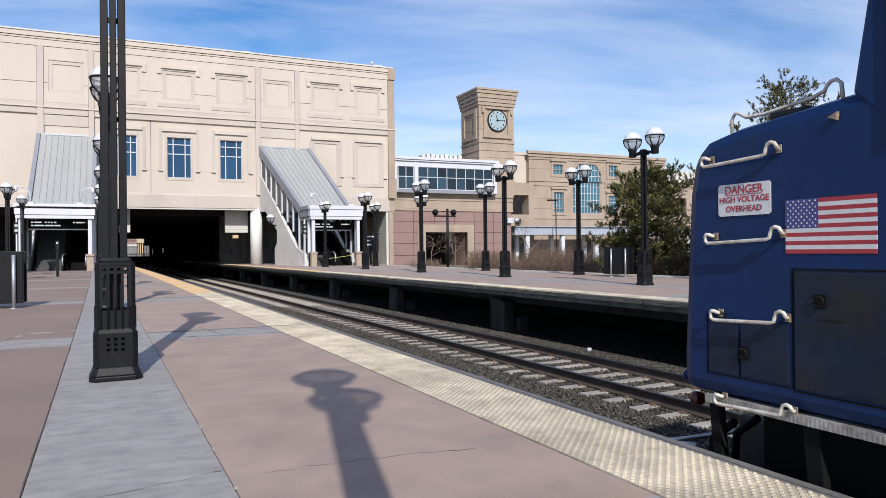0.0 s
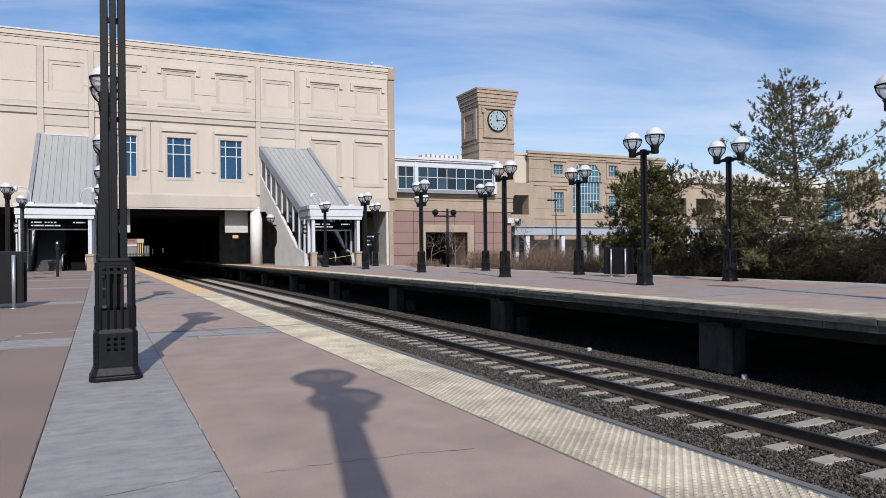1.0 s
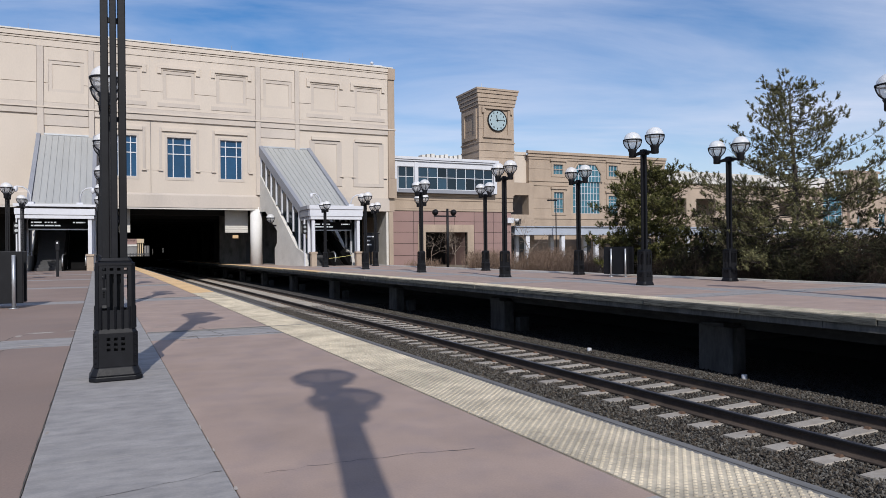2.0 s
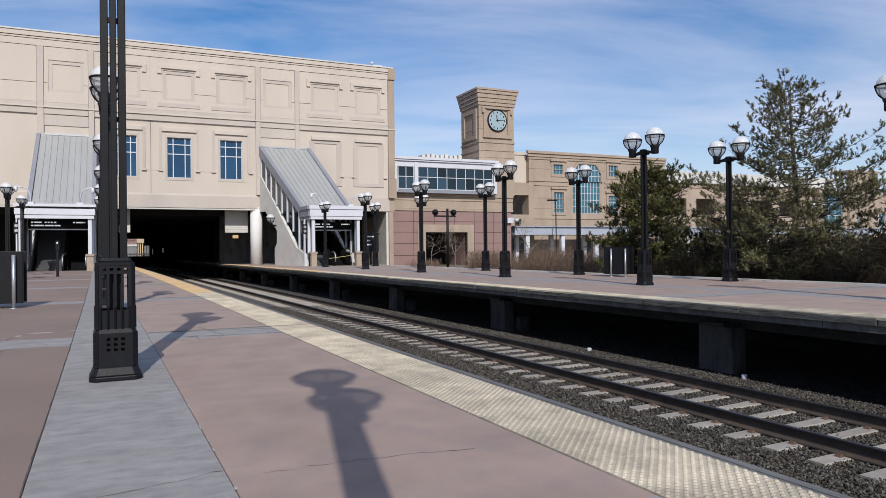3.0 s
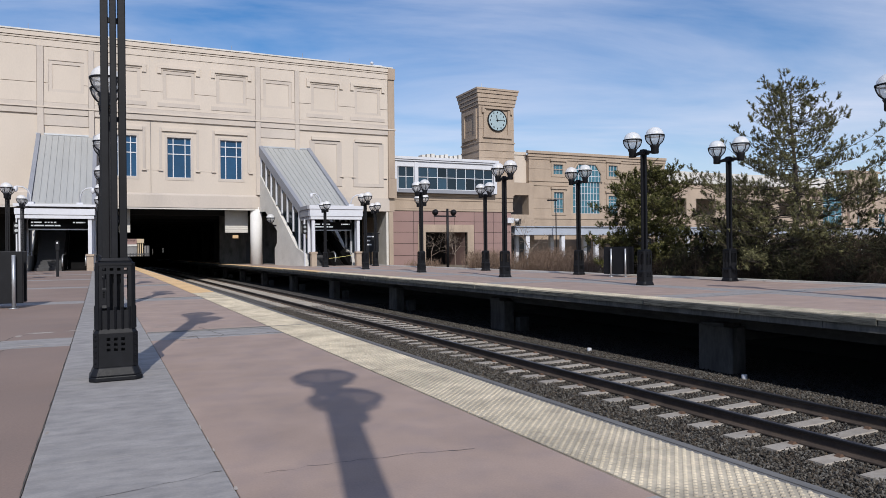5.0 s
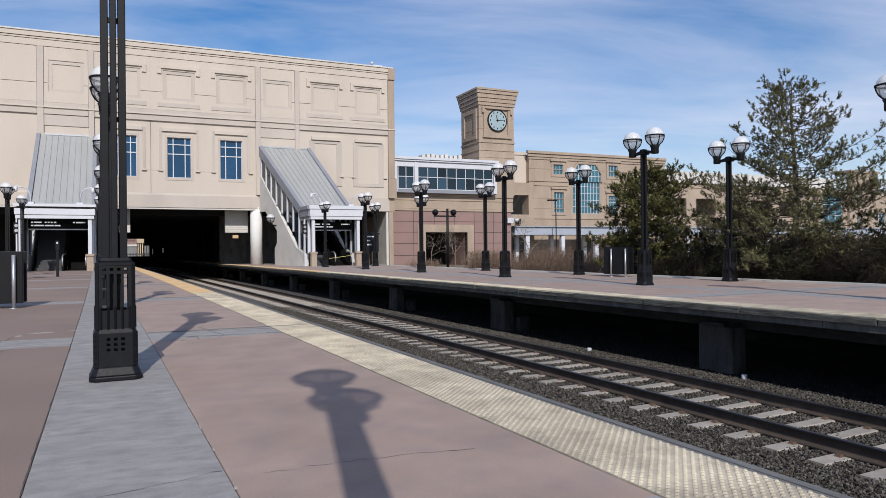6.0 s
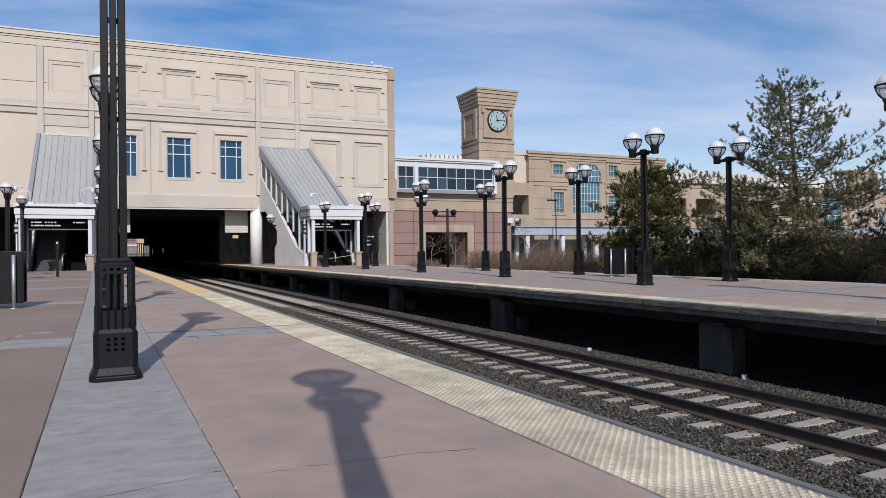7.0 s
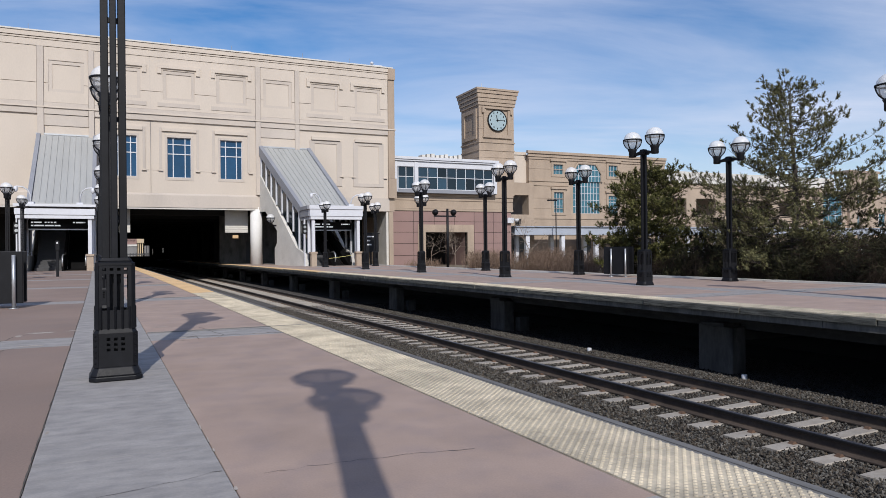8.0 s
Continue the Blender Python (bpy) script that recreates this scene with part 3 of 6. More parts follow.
def tactile_mesh(name, mat, wide, long):
    bm = bmesh.new()
    box(bm, -wide / 2, wide / 2, -long / 2, long / 2, -0.04, 0)
    nx, ny = round(wide / 0.0555), round(long / 0.0555)
    for shift in (0.25, 0.75):
        for i, j in ((i, j) for i in range(nx) for j in range(ny)):
            cx, cy = -wide / 2 + (i + shift) * wide / nx, -long / 2 + (j + shift) * long / ny
            lo = [bm.verts.new((cx + 0.0130 * math.cos(a), cy + 0.0130 * math.sin(a), 0.0005)) for a in np.arange(6) * math.pi / 3]
            hi = [bm.verts.new((cx + 0.0078 * math.cos(a), cy + 0.0078 * math.sin(a), 0.0068)) for a in np.arange(6) * math.pi / 3]
            for q in range(6):
                bm.faces.new((lo[q], lo[(q + 1) % 6], hi[(q + 1) % 6], hi[q]))
            bm.faces.new(hi)
    return mesh_of(name, bm, mat)


T_CREAM, T_OCHRE = tactile_mesh("tactile_tile", M_TACT, 0.598, 0.604), tactile_mesh("tactile_tile", M_OCHRE, 0.598, 0.604)
for k in range(-6, 180):
    y = 0.095 + 0.61 * k
    turn = math.degrees(heading(y))
    piece("tactile_tile", T_OCHRE if y > 19.5 else T_CREAM, near_platform, pose(EDGE_A - 0.295 + bend(y), y, 0.004, 0, 0, turn))
    if 3 < y < 90:
        piece("tactile_tile", T_OCHRE if y > 36 else T_CREAM, far_platform, pose(EDGE_B + 0.292 + bend(y), y, 0.004, 0, 0, turn))

# far platform: worn coping, beam, piers and the dark space below
y = -8.0
while y < 100:
    L = 2.44
    bm = bmesh.new()
    jut = 0.02 + 0.018 * math.sin(7.1 * y)
    sweep(bm, [(EDGE_B - jut, -0.122), (EDGE_B + 0.12, -0.122), (EDGE_B + 0.12, -0.005), (EDGE_B - jut + 0.02, -0.005), (EDGE_B - jut, -0.025)], y + 0.012, y + L - 0.012, 1.3)
    part("coping_board", bm, M_COPING, far_platform)
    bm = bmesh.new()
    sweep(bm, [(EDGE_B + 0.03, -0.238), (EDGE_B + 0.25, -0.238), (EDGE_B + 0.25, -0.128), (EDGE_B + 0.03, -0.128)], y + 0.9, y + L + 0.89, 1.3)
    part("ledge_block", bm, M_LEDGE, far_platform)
    y += L
# Beam, piers and footings carry the overhang's shade in their colour.
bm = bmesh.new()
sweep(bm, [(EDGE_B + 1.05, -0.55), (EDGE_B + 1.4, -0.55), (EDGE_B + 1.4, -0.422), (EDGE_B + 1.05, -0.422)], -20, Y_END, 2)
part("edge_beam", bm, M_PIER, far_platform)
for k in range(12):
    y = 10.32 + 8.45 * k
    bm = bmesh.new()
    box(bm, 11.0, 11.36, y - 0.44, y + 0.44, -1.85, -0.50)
    ob = part("pier", bm, M_PIERFACE, far_platform, "stained grey concrete pier, darkened for the shade", 0.02)
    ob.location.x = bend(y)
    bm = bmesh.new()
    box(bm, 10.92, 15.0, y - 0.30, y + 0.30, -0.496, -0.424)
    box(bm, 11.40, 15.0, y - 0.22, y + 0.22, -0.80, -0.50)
    ob = part("cross_beam", bm, M_PIER, far_platform, "concrete cross beam, coloured dark for the shade", 0.01)
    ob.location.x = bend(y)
    if k == 0:
        continue
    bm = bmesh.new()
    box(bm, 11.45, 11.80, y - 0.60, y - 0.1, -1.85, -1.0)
    ob = part("footing", bm, M_PIERFACE, far_platform, "low stained concrete footing, darkened for the shade", 0.02)
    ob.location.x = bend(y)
# Added wall that closes the void and keeps it black.
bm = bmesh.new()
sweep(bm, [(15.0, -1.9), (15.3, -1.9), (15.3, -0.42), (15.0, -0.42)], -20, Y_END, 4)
part("retaining_wall", bm, M_SHADE, far_platform, "added black wall that keeps the space under the platform dark")
bm = bmesh.new()
sweep(bm, [(18.4, 0.0), (18.6, 0.0), (18.6, 0.06), (18.4, 0.06)], -20, 58, 2)
part("back_kerb", bm, M_CONC, far_platform, "pale concrete kerb along the back")
bm = bmesh.new()
box(bm, 15.2, 260, -60, 75, -1.9, -0.45)
tagged(part("embankment", bm, M_SOIL), "raised bank of brown winter soil behind the platform", "ground", kind="structure")

# ---- lamps ----
def lamp_post():
    """A black iron post of four bars on a slotted base, with two globes on a cross arm."""
    lamp = thing("lamp_post", label="black iron platform lamp with two white globes", category="lamp post", group="platform lamps")
    def eight(bm, z0, a0, c0, z1, a1, c1):
        """A square block with cut corners, from half size a0 and cut c0 to a1 and c1."""
        rings = []
        for z, a, c in ((z0, a0, c0), (z1, a1, c1)):
            rings.append([bm.verts.new((x, y, z)) for x, y in ((a - c, -a), (a, -a + c), (a, a - c), (a - c, a), (-a + c, a), (-a, a - c), (-a, -a + c), (-a + c, -a))])
        for i in range(8):
            bm.faces.new((rings[0][i], rings[0][(i + 1) % 8], rings[1][(i + 1) % 8], rings[1][i]))
        bm.faces.new(rings[0][::-1])
        bm.faces.new(rings[1])

    bm = bmesh.new()
    eight(bm, 0.0, 0.205, 0.05, 0.045, 0.205, 0.05)
    eight(bm, 0.045, 0.198, 0.048, 0.125, 0.168, 0.04)
    part("foot", bm, M_BLACK, lamp, "heavy splayed iron foot", bevel=0.010)
    h, g = 0.166, 0.150
    holes = [(-0.055 + i * 0.055 - 0.014, -0.055 + i * 0.055 + 0.014, 0.265 + j * 0.047, 0.292 + j * 0.047) for i in range(3) for j in range(3)]
    slots = [(-0.0825 + i * 0.055 - 0.0165, -0.0825 + i * 0.055 + 0.0165, 0.63, 0.955) for i in range(4)] + [(-0.0825 + i * 0.055 - 0.014, -0.0825 + i * 0.055 + 0.014, 0.985, 1.010) for i in range(4)]
    for name, half, z0, z1, holeset, d in (("base_panel", h - 0.035, 0.125, 0.43, holes, h), ("slotted_panel", g - 0.025, 0.46, 1.035, slots, g)):
        bm = bmesh.new()
        pierced(bm, -half, half, z0, z1, -d, -d + 0.014, holeset)
        me = mesh_of(name, bm, M_BLACK)
        bm = bmesh.new()
        for i in range(5):
            x = -0.11 + i * 0.055
            prism(bm, [(x - 0.011, -d), (x, -d - 0.012), (x + 0.011, -d)], 0.462, 0.66, "z")
        ribs = mesh_of("ribs", bm, M_BLACK)
        for q in range(4):
            turn = Matrix.Rotation(q * math.pi / 2, 4, "Z")
            panel = piece(name, me, lamp, turn)
            if d == g:
                piece("ribs", ribs, panel, Matrix.Identity(4))
    bm = bmesh.new()
    eight(bm, 0.425, 0.168, 0.038, 0.462, 0.150, 0.03)
    part("collar", bm, M_BLACK, lamp)
    bm = bmesh.new()
    eight(bm, 1.032, 0.155, 0.03, 1.055, 0.155, 0.03)
    eight(bm, 1.055, 0.150, 0.03, 1.075, 0.125, 0.02)
    eight(bm, 1.075, 0.135, 0.02, 1.10, 0.120, 0.02)
    part("base_cap", bm, M_BLACK, lamp, "stepped iron cap")
    for sx in (-1, 1):
        for sy in (-1, 1):
            bm = bmesh.new()
            across, along = Vector((sx, -sy, 0)).normalized(), Vector((sx, sy, 0)).normalized()
            for a, half, z0, z1 in ((h - 0.0175, 0.026, 0.125, 0.43), (g - 0.0125, 0.019, 0.46, 1.035)):
                c = Vector((sx * a, sy * a, 0))
                foot = [c + across * half * i + along * 0.006 * j for i, j in ((-1, 1), (1, 1), (1, -1), (-1, -1))]
                prism(bm, [(v.x, v.y) for v in foot], z0, z1, "z")
            edge = part("corner_strip", bm, M_BLACK, lamp)
            bm = bmesh.new()
            for z in (0.165, 0.215, 0.265, 0.315, 0.365, 0.405):
                c = Vector((sx * (h - 0.0175), sy * (h - 0.0175), z)) + along * 0.006
                rod(bm, c, c + along * 0.008, 0.010, 0.007, 6)
            part("rivets", bm, M_BLACK, edge)["kind"] = "stuff"
    bm = bmesh.new()
    frustum(bm, 0.12, 0.45, 0.11, 0.11)
    frustum(bm, 0.45, 1.04, 0.045, 0.045)
    part("core", bm, M_BLACK, lamp)
    for me in {o.data for o in lamp.children_recursive}:
        me.transform(Matrix.Diagonal((1, 1, 0.935, 1)))
    for x, y, hx, hy in ((-0.068, 0, 0.031, 0.03), (0.068, 0, 0.031, 0.03), (0, -0.064, 0.025, 0.034), (0, 0.064, 0.025, 0.034)):
        bm = bmesh.new()
        box(bm, x - hx, x + hx, y - hy, y + hy, 1.02, 3.80)
        part("column_bar", bm, M_BLACK, lamp, bevel=0.006)
    bm = bmesh.new()
    box(bm, -0.018, 0.018, -0.018, 0.018, 1.0, 3.78)
    for z in (1.35, 2.2, 3.05, 3.6):
        box(bm, -0.07, 0.07, -0.02, 0.02, z, z + 0.04)
        box(bm, -0.02, 0.02, -0.07, 0.07, z + 0.05, z + 0.09)
    part("spine", bm, M_BLACK, lamp)
    below = set(lamp.children_recursive)
    bm = bmesh.new()
    frustum(bm, 3.68, 3.75, 0.11, 0.12)
    frustum(bm, 3.75, 3.84, 0.10, 0.06)
    for s in (-1, 1):
        prism(bm, [(s * 0.05, 3.70), (s * 0.38, 3.69), (s * 0.38, 3.75), (s * 0.05, 3.82)], -0.035, 0.035, "x")
    part("cross_arm", bm, M_BLACK, lamp)
    for s in (-1, 1):
        c = (0, s * 0.455, -0.075)
        bm = bmesh.new()
        lathe(bm, [(0.10, 3.74), (0.11, 3.76), (0.11, 3.90), (0.14, 3.96), (0.13, 3.98)], c, 14)
        holder = part("globe_holder", bm, M_BLACK, lamp)
        bm = bmesh.new()
        R = 0.250
        lathe(bm, [(R * math.sin(a), 4.245 - R * 1.12 * math.cos(a)) for a in np.linspace(0.45, math.pi / 2 - 0.02, 7)], c, 20, (True, False))
        part("bowl", bm, M_BOWL, holder, "clear frosted lower bowl")
        bm = bmesh.new()
        lathe(bm, [(R * math.cos(a), 4.255 + R * 0.93 * math.sin(a)) for a in np.linspace(0.0, math.pi / 2 - 0.03, 8)], c, 24, (False, True))
        part("dome", bm, M_OPAL, holder, "white opal dome")
        bm = bmesh.new()
        lathe(bm, [(R, 4.225), (R + 0.024, 4.225), (R + 0.024, 4.262), (R, 4.262), (R, 4.225)], c, 24, (False, False))
        part("cage_ring", bm, M_BLACK, holder, "black ring under the dome")
        for q in range(6):
            a = q * math.pi / 3 + 0.3
            bm = bmesh.new()
            tube(bm, [(c[0] + (R + 0.012) * math.sin(t) * math.cos(a), c[1] + (R + 0.012) * math.sin(t) * math.sin(a), c[2] + 4.245 - (R + 0.012) * math.cos(t) * 1.12) for t in np.linspace(0.4, 1.57, 6)], 0.015, 5)
            part("cage_rib", bm, M_BLACK, holder)
    for me in {o.data for o in lamp.children_recursive if o not in below}:
        me.transform(Matrix.Translation((0, 0, 0.08)))
    return lamp


LAMP = lamp_post()
spots = [(0.10, LAMP0 + 7.85 * k) for k in range(0, 7)] + [(-3.90, 31.1 + BAY * k) for k in range(0, 4)]
spots += [(14.08, 15.72 + BAY * k) for k in range(0, 5)] + [(14.05, 8.3)] + [(17.72, 16.0 + 7.6 * k) for k in range(-1, 5)]
spots = [(x - (0.0002 * (y - 20) ** 2 if x > 10 and y > 20 else 0.0), y) for x, y in spots]
spots += [(0.24, -0.32)]
for i, (x0, y) in enumerate(spots):
    at = pose(x0 + bend(y), y, 0.0, 0, 0, math.degrees(heading(y)) - (7 if y < 0 else 0))
    if i:
        copy_thing(LAMP, at)
    else:
        LAMP.matrix_basis = at


# ---- the concourse building across the tracks ----
FY = 60.0
station = thing("station_building", label="cream stucco concourse building spanning the tracks", category="building")


def window_part(parent, x0, x1, z0, z1, y, cols, rows, pane, bar=0.07, name="window", wood=None):
    """Bars of a window with one pane in each opening; cols and rows are the fractions where bars cross."""
    bm = bmesh.new()
    xs = [x0, *[x0 + (x1 - x0) * c for c in cols], x1]
    zs = [z0, *[z0 + (z1 - z0) * c for c in rows], z1]
    for x in xs:
        box(bm, x - bar / 2, x + bar / 2, y - 0.06, y + 0.04, z0 - bar / 2, z1 + bar / 2)
    for z in zs:
        for a, b in zip(xs, xs[1:]):
            box(bm, a + bar / 2, b - bar / 2, y - 0.055, y + 0.035, z - bar / 2, z + bar / 2)
    win = part(name, bm, wood or M_WHITE, parent, "white metal window bars")
    for a, b in zip(xs, xs[1:]):
        for c, d in zip(zs, zs[1:]):
            q = bmesh.new()
            box(q, a + bar / 2, b - bar / 2, y, y + 0.02, c + bar / 2, d - bar / 2)
            part("pane", q, pane, win)
    return win


WINDOWS = [(-1.18, 0.60), (2.86, 4.68), (6.97, 8.73)]
bm = bmesh.new()
holes = [(a, b, 7.2, 10.45) for a, b in WINDOWS]
pierced(bm, -30.0, 21.9, 5.9, 17.0, FY, FY + 0.5, holes)
box(bm, -30.0, 21.9, FY + 0.5, FY + 0.9, 16.2, 17.4)
part("front_wall", bm, M_STUCCO, station)
bm = bmesh.new()
prism(bm, [(FY - 0.12, 4.76), (FY + 0.5, 4.76), (FY + 0.5, 5.9), (FY - 0.02, 5.9), (FY - 0.10, 5.75)], -30.0, 9.98, "x")
part("skirt_band", bm, M_STUCCO_P, station, "thicker band along the foot of the wall")
bm = bmesh.new()
prism(bm, [(FY - 0.05, 4.70), (FY + 0.5, 4.70), (FY + 0.5, 5.9), (FY - 0.02, 5.9)], 9.99, 21.9, "x")
part("skirt_band", bm, M_STUCCO_P, station)
bm = bmesh.new()
prism(bm, [(FY - 0.06, 4.62), (FY + 0.45, 4.62), (FY + 0.45, 4.755), (FY - 0.06, 4.755)], -30, 9.9, "x")
part("drip_edge", bm, M_CONC, station)
# cornice
for z0, z1, out, name in ((16.83, 17.31, 0.17, "frieze"), (17.34, 17.46, 0.21, "cornice_band"), (17.50, 17.86, 0.27, "cornice_top"), (17.86, 17.98, 0.34, "coping")):
    bm = bmesh.new()
    box(bm, -30.0, 21.79 if name == "frieze" else 21.9 + out, FY - out, FY + 0.8, z0, z1 - 0.012)
    part(name, bm, M_STUCCO if name != "coping" else M_CONC, station)
# bays between the pilasters: sunk panels in two steps, hoods, aprons and string courses
PILS = [(-9.9, -9.5), (-6.24, -5.80), (-2.78, -2.39), (9.86, 10.28), (13.22, 13.60), (21.80, 22.42)]
FIELDS = [(-4.28, False), (-0.29, True), (3.78, True), (7.90, True), (11.74, False), (15.87, True), (19.84, True)]
bays = [(-30.0, -9.9)] + [(a[1], b[0]) for a, b in zip(PILS, PILS[1:])]
FACE, STEP = FY - 0.12, FY - 0.06
for a, b in bays:
    inside = [f for f in FIELDS if a < f[0] < b]
    sunk = [(xc - 1.21, xc + 1.21, 13.43, 15.83) for xc, hood in inside]
    for z0, z1 in ((14.075, 16.81), (12.62, 14.035)):
        bm = bmesh.new()
        pierced(bm, a + 0.02, b - 0.02, z0, z1, FACE, FY, sunk)
        part("wall_panel", bm, M_STUCCO, station)
    for z0, z1, out in ((12.31, 12.60, 0.17), (11.72, 12.165, 0.15)):
        bm = bmesh.new()
        box(bm, a + 0.02, b - 0.02, FY - out, FY, z0, z1)
        part("string_course", bm, M_STUCCO_P, station)
    if len(inside) == 1 and not inside[0][1]:
        bm = bmesh.new()
        box(bm, a + 0.02, b - 0.02, FY - 0.07, FY, 10.87, 11.68)
        part("string_course", bm, M_STUCCO_P, station)
bm = bmesh.new()
box(bm, -30.0, 22.50, FY - 0.25, FY, 12.18, 12.295)
part("string_course", bm, M_STUCCO, station, "thin projecting course along the whole wall")
for x0, x1 in PILS:
    corner = x1 > 22
    for z0, z1 in ((5.92, 12.17), (12.30, 16.82)):
        if corner and z0 < 6:
            z0 = 7.75
        bm = bmesh.new()
        box(bm, x0, x1, FY - 0.20, FY, z0, z1)
        part("pilaster", bm, M_STUCCO_B if corner else M_STUCCO_P, station, bevel=0.02)
for z0, z1, x1, out in ((16.83, 17.86, 22.45, 0.33), (5.92, 7.74, 22.55, 0.26)):
    bm = bmesh.new()
    box(bm, 21.80, x1, FY - out, FY, z0, z1)
    part("corner_block", bm, M_STUCCO_B, station, "tan corner block")


def wall_field(xc, hood):
    """A blind panel sunk in two steps, most of them under a hood with dropped ends and over an apron."""
    bm = bmesh.new()
    pierced(bm, xc - 1.21, xc + 1.21, 13.43, 15.83, STEP, FY, [(xc - 0.96, xc + 0.96, 13.65, 15.55)])
    border = part("panel_border", bm, M_STUCCO_P, station)
    if hood:
        bm = bmesh.new()
        box(bm, xc - 1.62, xc + 1.62, FACE - 0.13, FACE, 15.98, 16.24)
        for side in (-1, 1):
            box(bm, xc + side * 1.475 - 0.145, xc + side * 1.475 + 0.145, FACE - 0.125, FACE, 15.54, 15.98)
        part("hood", bm, M_STUCCO, border, "projecting hood with dropped ends")
        bm = bmesh.new()
        box(bm, xc - 1.62, xc + 1.62, FACE - 0.045, FACE, 12.88, 13.20)
        part("apron", bm, M_STUCCO_P, border)


for xc, hood in FIELDS:
    wall_field(xc, hood)
BLINDS = [15.95, 19.92]
for a, b in WINDOWS:
    xc = (a + b) / 2
    w = window_part(station, a, b, 7.2, 10.45, FY + 0.18, (0.25, 0.75), (0.59, 0.83), M_BLUEPANE, 0.07)
    bm = bmesh.new()
    pierced(bm, a - 0.18, b + 0.18, 6.98, 10.64, FY - 0.03, FY, [(a, b, 7.2, 10.45)])
    part("window_surround", bm, M_STUCCO_P, w)
    bm = bmesh.new()
    box(bm, xc - 1.32, xc + 1.32, FY - 0.15, FY, 10.92, 11.20)
    part("window_hood", bm, M_STUCCO, w)
    for side in (-1, 1):
        bm = bmesh.new()
        box(bm, xc + side * 1.42 - 0.10, xc + side * 1.42 + 0.10, FY - 0.06, FY, 7.80, 11.20)
        part("jamb_strip", bm, M_STUCCO_P, w)
for xc in BLINDS:
    bm = bmesh.new()
    pierced(bm, xc - 1.45, xc + 1.45, 6.9, 10.88, FY - 0.06, FY, [(xc - 0.99, xc + 0.99, 7.2, 10.62)])
    blind = part("blind_window", bm, M_STUCCO_P, station, "blank stucco window recess")
    bm = bmesh.new()
    box(bm, xc - 1.30, xc + 1.30, FY - 0.19, FY, 10.92, 11.18)
    part("window_hood", bm, M_STUCCO, blind)
# thin sill course between the windows, with a thick end beside each
centres = [(a + b) / 2 for a, b in WINDOWS]
for a, b in [(centres[0], centres[1]), (centres[1], centres[2]), (BLINDS[0], BLINDS[1])]:
    bm = bmesh.new()
    box(bm, a + 1.52, b - 1.52, FY - 0.03, FY, 7.755, 7.785)
    for x in (a + 1.42, b - 1.42):
        box(bm, x - 0.17, x + 0.17, FY - 0.15, FY, 7.70, 7.79)
    part("sill_course", bm, M_STUCCO, station)
for x in (9.42, 21.5):
    bm = bmesh.new()
    box(bm, x - 0.17, x + 0.17, FY - 0.15, FY, 7.70, 7.79)
    part("sill_course", bm, M_STUCCO, station)
bm = bmesh.new()
box(bm, 1.612, 1.620, FY - 0.125, FY, 5.92, 17.0)
part("expansion_joint", bm, M_TRIM, station)
# return wall, roof, ceiling over the tracks, inner walls
bm = bmesh.new()
box(bm, 21.9, 22.42, FY + 0.02, 105, 4.70, 17.9)
for z in (11.75, 12.1, 17.2):
    box(bm, 22.42, 22.52, FY + 0.02, 105, z, z + 0.28)
box(bm, 21.82, 22.22, FY - 0.14, 105, -0.4, 4.66)
part("return_wall", bm, M_STUCCO_B, station)
bm = bmesh.new()
box(bm, 21.60, 21.81, FY + 0.05, FY + 3.2, -0.4, 4.69)
part("side_lining", bm, M_CONC, station, "grey concrete lining wall beside the stair")
bm = bmesh.new()
box(bm, -30, 22, FY + 0.5, 105, 17.2, 17.5)
part("roof", bm, M_CONC, station)
# Soffit, beams and inner walls: the underpass shade is in their colour.
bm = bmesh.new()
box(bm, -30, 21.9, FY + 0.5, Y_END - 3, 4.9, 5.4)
part("underside", bm, M_SHADE, station, "soffit over the tracks, coloured near black for its shade")
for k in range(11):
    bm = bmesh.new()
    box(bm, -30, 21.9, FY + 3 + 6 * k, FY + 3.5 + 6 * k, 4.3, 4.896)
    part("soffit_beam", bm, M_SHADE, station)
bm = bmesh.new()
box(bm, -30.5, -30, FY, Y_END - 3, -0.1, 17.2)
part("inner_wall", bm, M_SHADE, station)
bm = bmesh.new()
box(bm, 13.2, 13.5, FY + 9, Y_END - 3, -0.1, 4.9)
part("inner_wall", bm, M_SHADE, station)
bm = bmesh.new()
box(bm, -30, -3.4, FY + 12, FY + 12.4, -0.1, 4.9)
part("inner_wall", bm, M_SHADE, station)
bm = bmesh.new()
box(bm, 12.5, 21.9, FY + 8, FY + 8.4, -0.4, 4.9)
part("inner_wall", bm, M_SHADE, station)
# Added dark end wall; its narrow slits let spots of daylight through.
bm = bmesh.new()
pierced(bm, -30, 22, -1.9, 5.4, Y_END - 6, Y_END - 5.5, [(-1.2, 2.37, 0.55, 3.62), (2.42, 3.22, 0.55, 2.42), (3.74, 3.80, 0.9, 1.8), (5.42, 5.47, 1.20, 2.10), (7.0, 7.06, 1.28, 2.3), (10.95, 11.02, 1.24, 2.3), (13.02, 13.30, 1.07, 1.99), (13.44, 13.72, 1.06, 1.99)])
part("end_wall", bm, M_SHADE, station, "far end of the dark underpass")
